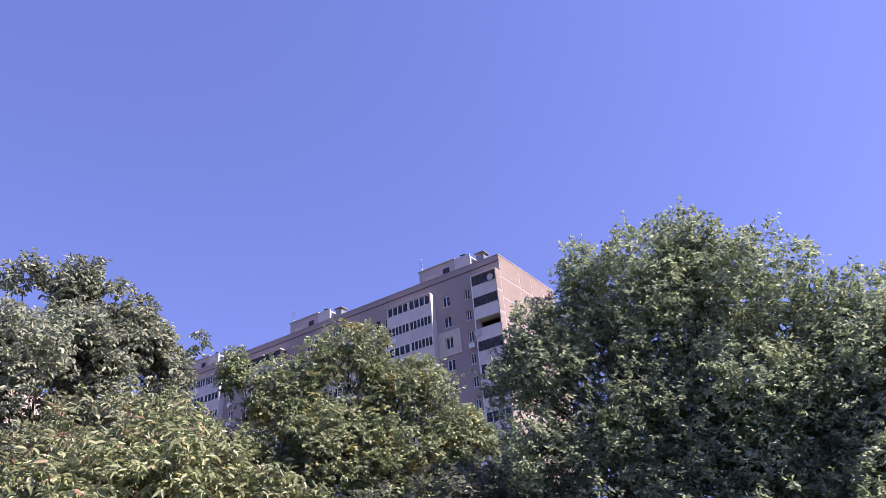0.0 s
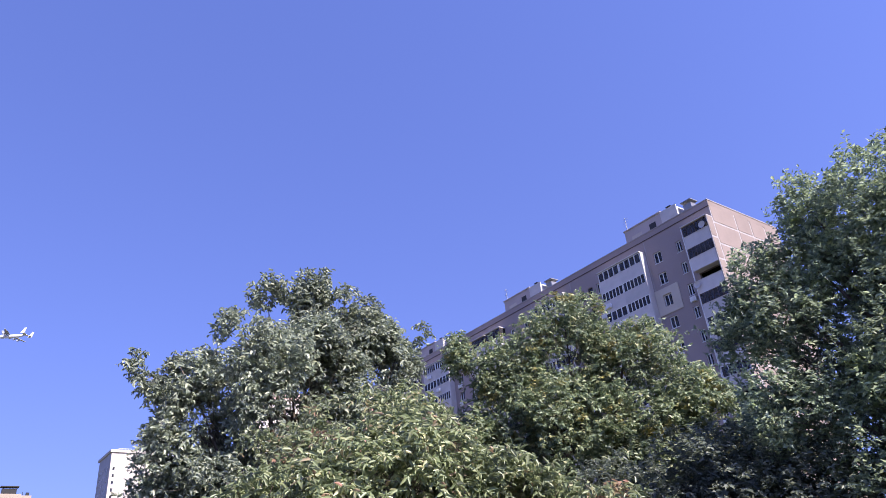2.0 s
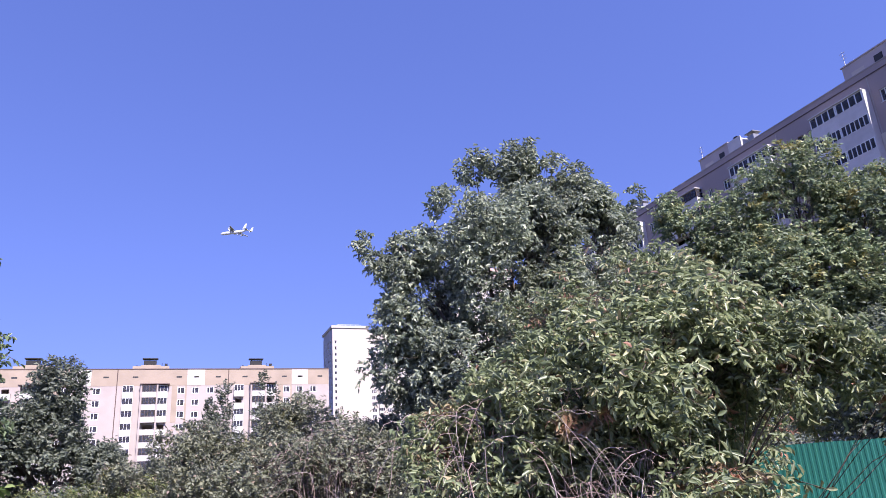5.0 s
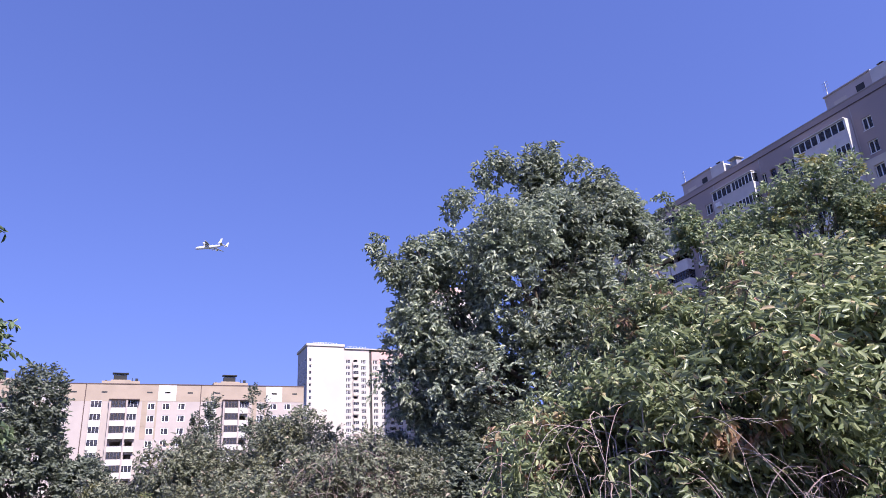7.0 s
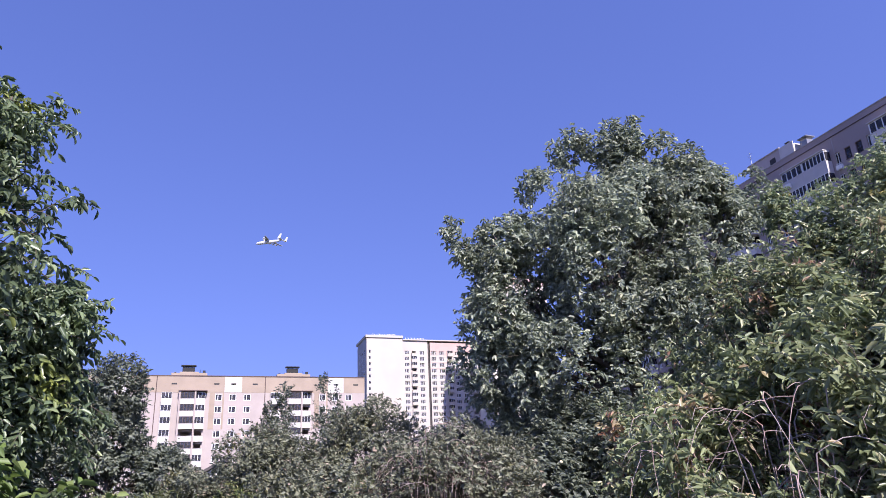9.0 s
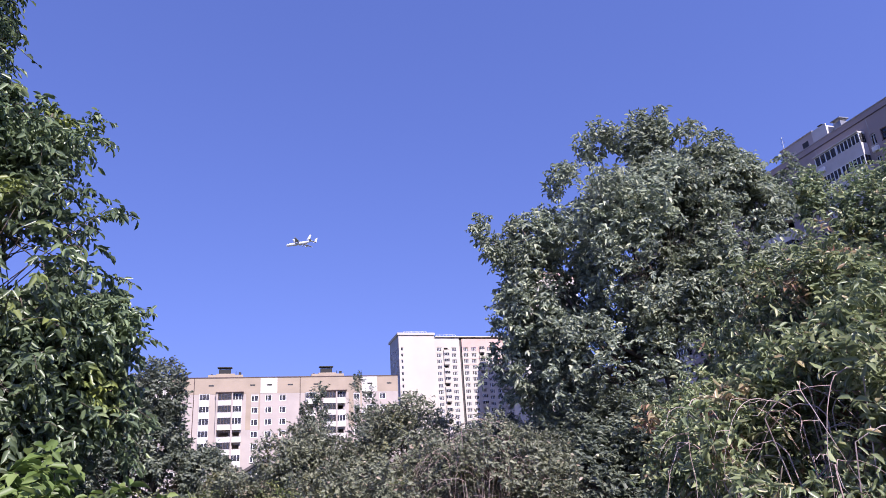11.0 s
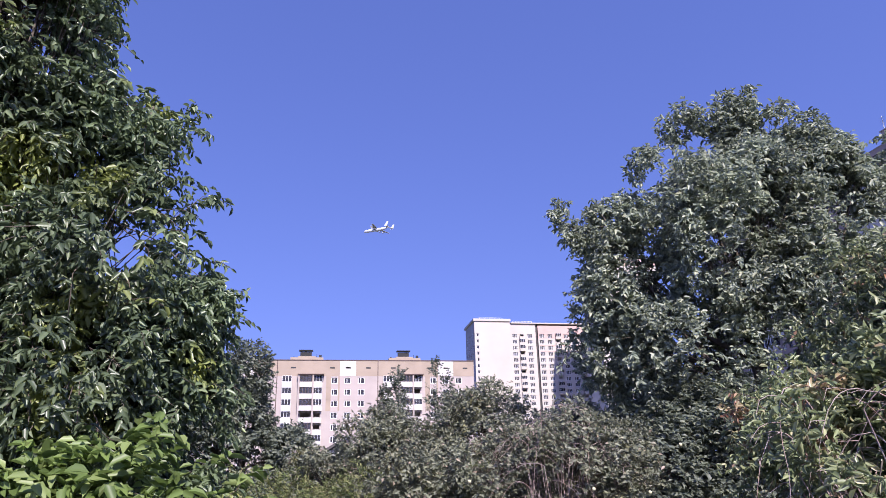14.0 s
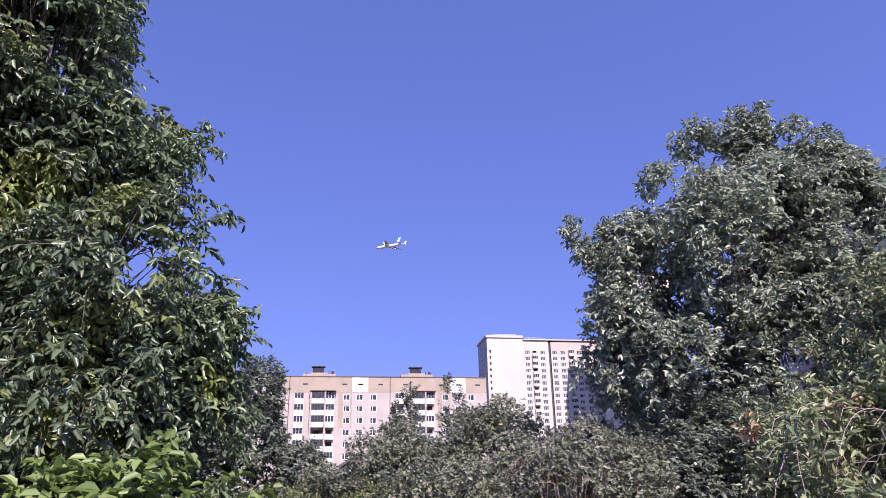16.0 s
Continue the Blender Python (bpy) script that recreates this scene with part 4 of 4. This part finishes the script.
plant("tree", (-2.6, 15.0, G), [(-3.2, 15.0, 6.2, 1.4, 1.4, 1.4), (-1.8, 15.3, 5.7, 1.5, 1.4, 1.3), (-0.3, 15.4, 4.7, 1.3, 1.2, 1.0), (-4.5, 14.4, 6.5, 0.75, 0.7, 0.9), (-5.4, 14.0, 4.8, 1.0, 0.9, 0.9), (-4.95, 14.2, 5.7, 0.8, 0.7, 0.75),
      (-5.6, 13.9, 3.3, 1.1, 1.0, 1.0), (-3.0, 15.0, 4.0, 2.1, 1.6, 1.7), (-0.8, 15.2, 3.0, 2.0, 1.6, 1.5), (1.2, 15.8, 3.0, 1.0, 1.0, 1.2), (-4.0, 14.6, 2.0, 2.0, 1.5, 1.2), (-4.3, 14.5, 3.6, 1.4, 1.2, 1.4), (-1.0, 14.6, 1.6, 2.4, 1.6, 1.2), (-2.1, 14.6, 2.6, 1.3, 1.0, 1.3), (-1.9, 14.4, 3.7, 1.1, 0.8, 1.0), (0.3, 14.8, 3.6, 1.3, 1.0, 1.2), (-2.5, 15.1, 6.7, 0.9, 0.9, 0.9), (-4.1, 14.6, 5.3, 0.9, 0.8, 0.9), (-5.6, 13.9, 5.6, 0.6, 0.55, 0.7), (-6.1, 13.7, 4.7, 0.6, 0.5, 0.7)],
      "dense broad elm tree with dark small leaves", "tree", L_RIGHT, 23000, 0.098, 9, 23, trunk=0.16, wide=0.46, rise=0.6, shoots=0.1, flutter=0.8, droop=0.05, f=2.4, rough=0.16, gaps=-0.8, fill=0.75, twigs=0.04)
plant("tree", (-12.0, 16.4, G), [(-12.5, 16.3, 7.3, 1.4, 1.4, 1.3), (-11.4, 17.3, 6.4, 1.4, 1.4, 1.2), (-13.8, 15.0, 6.4, 1.1, 1.1, 1.0), (-14.6, 14.0, 7.2, 0.4, 0.4, 0.7), (-10.2, 18.1, 5.0, 1.3, 1.3, 1.1),
      (-13.0, 15.8, 5.0, 1.9, 1.9, 1.6), (-11.2, 17.3, 4.0, 1.9, 1.9, 1.6), (-9.3, 18.9, 3.8, 1.3, 1.3, 1.2), (-14.8, 14.2, 5.0, 1.3, 1.3, 1.2), (-15.5, 13.3, 4.3, 1.2, 1.2, 1.3), (-12.5, 16.2, 2.5, 2.4, 2.2, 1.3), (-16.0, 13.2, 5.4, 0.9, 0.9, 0.9)],
      "rounded maple tree with yellowing green leaves", "tree", L_MID, 17500, 0.122, 8, 37, trunk=0.18, wide=0.5, flutter=0.85, droop=0.35, f=1.9, rough=0.2, gaps=-0.4, fill=0.75, twigs=0.04)
plant("tree", (-7.8, -2.1, G), [(-7, -1.5, 4.68, 0.988, 0.784, 1.007), (-7.08, -1.12, 3.46, 0.884, 0.762, 0.562), (-7.16, -0.42, 3.61, 0.395, 0.336, 0.244), (-7.08, -0.6, 2.47, 0.884, 0.762, 0.604), (-7.19, -0.13, 2.36, 0.395, 0.314, 0.339),
      (-7.1, -0.65, 1.55, 0.884, 0.784, 0.689), (-6.95, -1.97, 2.93, 1.04, 1.008, 1.696), (-7.1, -0.55, 0.75, 0.884, 0.672, 0.689), (-7.4, -0.1, 1.45, 0.572, 0.448, 0.583), (-7.3, -0.05, 0.65, 0.572, 0.448, 0.53), (-7.1, -1.75, 5.8, 0.728, 0.672, 0.636), (-7, -2.2, 4.3, 0.832, 0.896, 1.06), (-6.75, -1.2, 4, 0.572, 0.56, 0.53), (-6.9, -1, 3.3, 0.52, 0.56, 0.477), (-6.9, -1.5, 1.2, 0.936, 0.896, 1.166), (-7.2, -0.05, 2.1, 0.42, 0.4, 0.36)],
      "leafy ash tree with glossy bright green leaves", "tree", L_LEFT, 18500, 0.074, 8, 41, trunk=0.13, detail=True, droop=0.8, flutter=0.8, wide=0.42, fill=0.7, shoots=0.12, reach=(1.2, 2.6), f=2.6, rough=0.2, gaps=-0.42)
plant("bush", (-4.6, 4.8, G), [(-4.9, 4.3, 1.2, 0.8, 0.8, 0.75), (-4.5, 5.1, 1.5, 0.8, 0.8, 0.75), (-3.95, 5.75, 1.45, 0.55, 0.55, 0.35), (-3.4, 6.3, 1.2, 0.4, 0.4, 0.2), (-5.2, 3.8, 0.8, 0.55, 0.5, 0.7), (-4.6, 4.5, 0.1, 0.9, 0.8, 0.7), (-4.15, 5.1, 0.75, 0.45, 0.4, 0.45)],
      "large cherry bush with drooping olive leaves and reddish tips", "bush", L_NEAR, 7800, 0.07, 8, 53, trunk=0.03, detail=True, droop=0.5, f=3.2, rough=0.26, gaps=-0.3, stems=3, twigs=0.05, flutter=0.9, wide=0.36)
plant("bush", (-6.3, 5.4, G), [(-6.5, 5.3, 1.7, 0.9, 0.9, 0.9), (-6.0, 5.8, 2.2, 0.8, 0.8, 0.7), (-6.8, 4.7, 1.0, 0.7, 0.7, 0.8), (-5.5, 6.1, 1.5, 0.8, 0.8, 0.8), (-6.4, 5.1, 0.3, 1.0, 0.9, 0.8)],
      "tall cherry bush with long olive-green leaves", "bush", L_NEAR, 7800, 0.07, 8, 59, trunk=0.035, detail=True, droop=0.5, f=3.0, rough=0.26, gaps=-0.25, stems=3, twigs=0.08, flutter=0.9, wide=0.36)
plant("bush", (-18.4, 2.0, G), [(-18.6, 0.9, 0.85, 1.0, 0.9, 0.8), (-18.3, 2.4, 1.7, 1.1, 1.0, 0.9), (-18.4, 1.8, 0.2, 1.6, 1.4, 0.8)], "grey-green bush with thin bare twigs", "bush", L_BUSH, 4600, 0.09, 8, 61, trunk=0.04, stems=3, droop=0.2, flutter=0.9, f=2.6, rough=0.22, group="bushes")
plant("bush", (-18.0, 4.6, G), [(-18.0, 4.5, 2.1, 1.1, 1.0, 1.0), (-18.1, 3.6, 1.4, 1.1, 1.0, 0.9), (-17.7, 5.6, 1.5, 1.1, 1.0, 0.9), (-17.9, 4.6, 0.3, 1.7, 1.6, 0.9)], "dense grey-green bush with pale fruit", "bush", L_BUSH, 6500, 0.09, 8, 67, trunk=0.04, stems=3, droop=0.2, flutter=0.9, f=2.6, rough=0.22, group="bushes")
plant("bush", (-16.6, 7.0, G), [(-17.0, 6.6, 1.7, 1.0, 1.0, 0.9), (-16.4, 7.8, 1.9, 1.2, 1.1, 1.1), (-16.6, 7.0, 0.4, 1.7, 1.6, 0.9)], "dense green bush in the shade of a walnut tree", "bush", L_BUSH, 5600, 0.09, 8, 71, trunk=0.04, stems=3, droop=0.2, flutter=0.9, f=2.6, rough=0.2, group="bushes")
plant("bush", (-10.7, 4.2, G), [(-10.8, 4.2, 1.05, 0.9, 0.8, 0.75), (-10.8, 4.6, 0.95, 0.55, 0.5, 0.6), (-11.2, 3.2, 0.95, 0.85, 0.8, 0.75), (-11.6, 2.3, 0.7, 0.8, 0.8, 0.7), (-10.7, 4.2, 0.0, 1.3, 1.5, 0.7)],
      "sunlit olive bush with fine bare twigs", "bush", L_BUSH, 7000, 0.065, 8, 69, trunk=0.035, stems=3, droop=0.2, flutter=0.9, f=3.4, rough=0.22, gaps=-0.5, group="bushes")
# dark leaf colour carries part of the shade under the elm
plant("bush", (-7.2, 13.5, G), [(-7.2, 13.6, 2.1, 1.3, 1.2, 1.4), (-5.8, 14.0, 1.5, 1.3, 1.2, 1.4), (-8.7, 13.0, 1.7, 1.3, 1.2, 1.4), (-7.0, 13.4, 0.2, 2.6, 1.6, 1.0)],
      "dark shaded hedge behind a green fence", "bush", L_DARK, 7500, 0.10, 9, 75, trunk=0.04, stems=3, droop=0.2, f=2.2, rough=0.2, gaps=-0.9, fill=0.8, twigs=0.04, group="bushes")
# shade below the walnut is partly put into the dark leaf colour
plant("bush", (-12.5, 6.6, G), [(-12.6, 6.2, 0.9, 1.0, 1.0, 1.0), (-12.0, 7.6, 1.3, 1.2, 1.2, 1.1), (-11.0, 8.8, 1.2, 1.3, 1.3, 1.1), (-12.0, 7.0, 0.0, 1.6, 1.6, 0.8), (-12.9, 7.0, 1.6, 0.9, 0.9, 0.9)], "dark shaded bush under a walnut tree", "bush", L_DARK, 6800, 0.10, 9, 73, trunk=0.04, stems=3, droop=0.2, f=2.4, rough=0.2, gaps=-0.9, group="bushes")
plant("tree", (-20.2, -0.7, G), [(-20.0, -0.85, 3.5, 0.75, 0.7, 0.85), (-20.0, -0.9, 2.4, 1.1, 1.0, 1.0), (-20.0, 0.2, 1.7, 0.9, 0.8, 0.9), (-20.1, 1.3, 1.15, 0.9, 0.9, 0.85), (-19.6, -1.7, 2.5, 0.8, 0.8, 0.8), (-20.1, -1.9, 1.8, 1.1, 1.0, 1.1), (-20.2, -2.9, 1.7, 1.1, 1.1, 1.3), (-20.0, -0.6, 0.4, 1.9, 1.6, 1.0)], "small dark upright poplar tree", "tree", L_DARK, 7500, 0.11, 8, 79, trunk=0.08, droop=0.2, flutter=0.8, f=2.2, rough=0.25)
plant("tree", (-24.4, 3.4, G), [(-24.4, 3.3, 2.9, 0.26, 0.24, 1.4), (-24.3, 2.7, 2.0, 0.5, 0.45, 0.9), (-24.4, 4.5, 3.0, 0.24, 0.22, 1.35), (-24.4, 4.95, 2.8, 0.2, 0.2, 1.3), (-24.4, 2.85, 2.6, 0.2, 0.2, 1.2), (-24.4, 3.9, 1.8, 1.0, 1.0, 0.9), (-24.4, 3.6, 1.0, 1.7, 1.7, 1.0)], "thin upright saplings with sparse leaves", "tree", L_DARK, 4000, 0.10, 9, 83, trunk=0.05, stems=3, droop=0.05, f=2.2, rough=0.3, gaps=-0.5, shoots=0.2, rise=0.9)
plant("bush", (-6.05, -0.1, G), [(-6.0, -0.4, 0.82, 0.3, 0.25, 0.22), (-6.1, 0.05, 0.78, 0.3, 0.22, 0.24), (-6.3, 0.35, 0.72, 0.25, 0.2, 0.25), (-6.0, -0.1, 0.45, 0.4, 0.45, 0.3), (-6.0, -0.2, 0.0, 0.5, 0.5, 0.5)], "young ash shoots with bright yellow-green leaves", "bush", L_SHOOT, 600, 0.10, 8, 89, trunk=0.025, detail=True, stems=3, droop=0.35, f=4, rough=0.4, gaps=0.1)
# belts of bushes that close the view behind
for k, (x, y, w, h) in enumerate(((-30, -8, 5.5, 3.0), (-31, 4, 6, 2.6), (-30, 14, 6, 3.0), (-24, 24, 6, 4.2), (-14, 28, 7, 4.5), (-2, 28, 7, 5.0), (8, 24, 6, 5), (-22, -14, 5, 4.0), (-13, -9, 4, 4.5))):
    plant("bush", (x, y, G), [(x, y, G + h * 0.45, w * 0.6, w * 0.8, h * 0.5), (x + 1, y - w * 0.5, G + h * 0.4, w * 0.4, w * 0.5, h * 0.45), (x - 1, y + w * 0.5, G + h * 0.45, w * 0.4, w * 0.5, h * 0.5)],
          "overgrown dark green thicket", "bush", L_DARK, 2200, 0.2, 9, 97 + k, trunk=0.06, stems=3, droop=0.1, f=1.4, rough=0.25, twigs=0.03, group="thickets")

# ---------------------------------------------------------------- dry arching twigs, tall grass
def dry_branch(foot, seed, count, reach, high):
    r = random.Random(seed)
    ob = thing("dry_branch", foot, "tangle of dry drooping reddish-grey branches in a bush", "branch")
    for k in range(count):
        a = r.uniform(0, 6.28)
        h0 = high * r.uniform(0.55, 1.0)
        far, up, fall = reach * r.uniform(0.5, 1.0), r.uniform(0.05, 0.3), r.uniform(0.3, 1.0) * high * 0.5
        c0 = Vector((r.uniform(-0.5, 0.5), r.uniform(-0.5, 0.5), h0))
        pts, rad = [Vector((c0.x * 0.8, c0.y * 0.8, 0.0)), c0 * 0.5 + Vector((r.uniform(-0.05, 0.05), r.uniform(-0.05, 0.05), 0))], [0.004, 0.0036]
        sway = r.uniform(0.2, 1.0)
        for n in range(14):
            q = n / 13
            b = a + r.uniform(-0.025, 0.025) + sway * q
            pts.append(c0 + Vector((far * q * math.cos(b), far * q * math.sin(b), 4 * up * q * (1 - q) - fall * q * q)) + Vector((0, 0, r.uniform(-0.008, 0.008))))
            rad.append(0.0033 * (1.15 - q))
        runs = [(pts, rad)]
        for n in range(4):                    # thin side twigs
            m = r.randint(4, 12)
            w = a + r.uniform(-1.2, 1.2)
            ln = far * r.uniform(0.15, 0.4)
            side = [pts[m] + Vector((ln * q * math.cos(w + 0.5 * q), ln * q * math.sin(w + 0.5 * q), ln * (0.25 * q - r.uniform(0.3, 0.9) * q * q))) for q in (0, 0.3, 0.6, 0.85, 1.0)]
            runs.append((side, [0.0021, 0.0019, 0.0016, 0.0012, 0.0008]))
        piece("branch", tubes_mesh("branch", runs, M_TWIG, 4), ob)


dry_branch((-5.0, 3.9, G), 3, 60, 0.8, 2.1)
dry_branch((-4.55, 4.25, G), 8, 50, 0.85, 1.8)
dry_branch((-10.7, 3.8, G), 12, 70, 1.0, 2.5)
gr = np.random.RandomState(9)
n = 9000
gx, gy = gr.uniform(-15.5, -6.0, n), gr.uniform(-3.0, 6.0, n)
base = np.stack([gx, gy, np.full(n, G - 0.05)], 1)
way = unit(np.stack([gr.normal(0, 0.3, n), gr.normal(0, 0.3, n), np.ones(n)], 1))
nor = unit(gr.normal(size=(n, 3)) * np.array((1, 1, 0.2)))
ln = 0.9 * gr.uniform(0.4, 1.15, n)
grass = new("grass", leaves_mesh("grass", base, way, nor, ln, np.full(n, 0.014), L_GRASS, True))
tagged(grass, "tall dry yellow-green meadow grass", "grass", kind="stuff")
for k, (x, y, h) in enumerate(((-12.5, 0.4, 1.05), (-12.8, 1.8, 1.15), (-12.4, 3.1, 1.1), (-12.6, 4.4, 0.95))):
    plant("weeds", (x, y, G), [(x, y, h - 0.45, 0.8, 0.8, 0.45), (x - 0.3, y - 0.6, h - 0.7, 0.7, 0.6, 0.5), (x + 0.2, y + 0.5, h - 0.6, 0.7, 0.6, 0.5)], "tall yellow-green weeds with narrow leaves", "weeds", L_GRASS, 1000, 0.06, 9, 140 + k,
          trunk=0.012, stems=3, droop=-0.1, f=4.0, rough=0.3, wide=0.25, twigs=0.1, group="weeds")

n = 26000
ang, rad = gr.uniform(0, 6.283, n), 11.0 * np.sqrt(gr.uniform(0, 1, n))
gx, gy = -2.5 + rad * np.cos(ang), 2.0 + rad * np.sin(ang)
keep = wave(np.stack([gx, gy, gx * 0], 1), 91, 1.3) > -0.7
gx, gy = gx[keep], gy[keep]
n = len(gx)
lawn = new("short_grass", leaves_mesh("short_grass", np.stack([gx, gy, np.full(n, G - 0.04)], 1), unit(np.stack([gr.normal(0, 0.45, n), gr.normal(0, 0.45, n), np.ones(n)], 1)), unit(gr.normal(size=(n, 3)) * np.array((1, 1, 0.2))),
            0.24 * gr.uniform(0.4, 1.2, n), np.full(n, 0.012), L_GRASS, False))
tagged(lawn, "short uneven yellow-green grass on soil", "grass", kind="stuff")
M_FRUIT = material("pale_fruit", (0.62, 0.58, 0.40), 0.5, 0.1, 6.0, 40.0, 0.0)
fruit_bm = bmesh.new()
bmesh.ops.create_icosphere(fruit_bm, subdivisions=1, radius=0.024)
for vtx in fruit_bm.verts:
    vtx.co.z *= 0.9 if vtx.co.z > 0 else 1.05
fruit_me = bpy.data.meshes.new("fruit")
fruit_bm.to_mesh(fruit_me)
fruit_bm.free()
fruit_me.materials.append(M_FRUIT)
bush = [ob for ob in scene.objects if ob.name.startswith("bush") and "sunlit olive" in ob.get("label", "")][0]
fr = random.Random(4)
for k in range(7):
    y = fr.uniform(2.4, 5.4)
    piece("fruit", fruit_me, bush, Vector((-9.95 - 0.05 * abs(y - 4), y, fr.uniform(0.5, 1.4))) - bush.location)
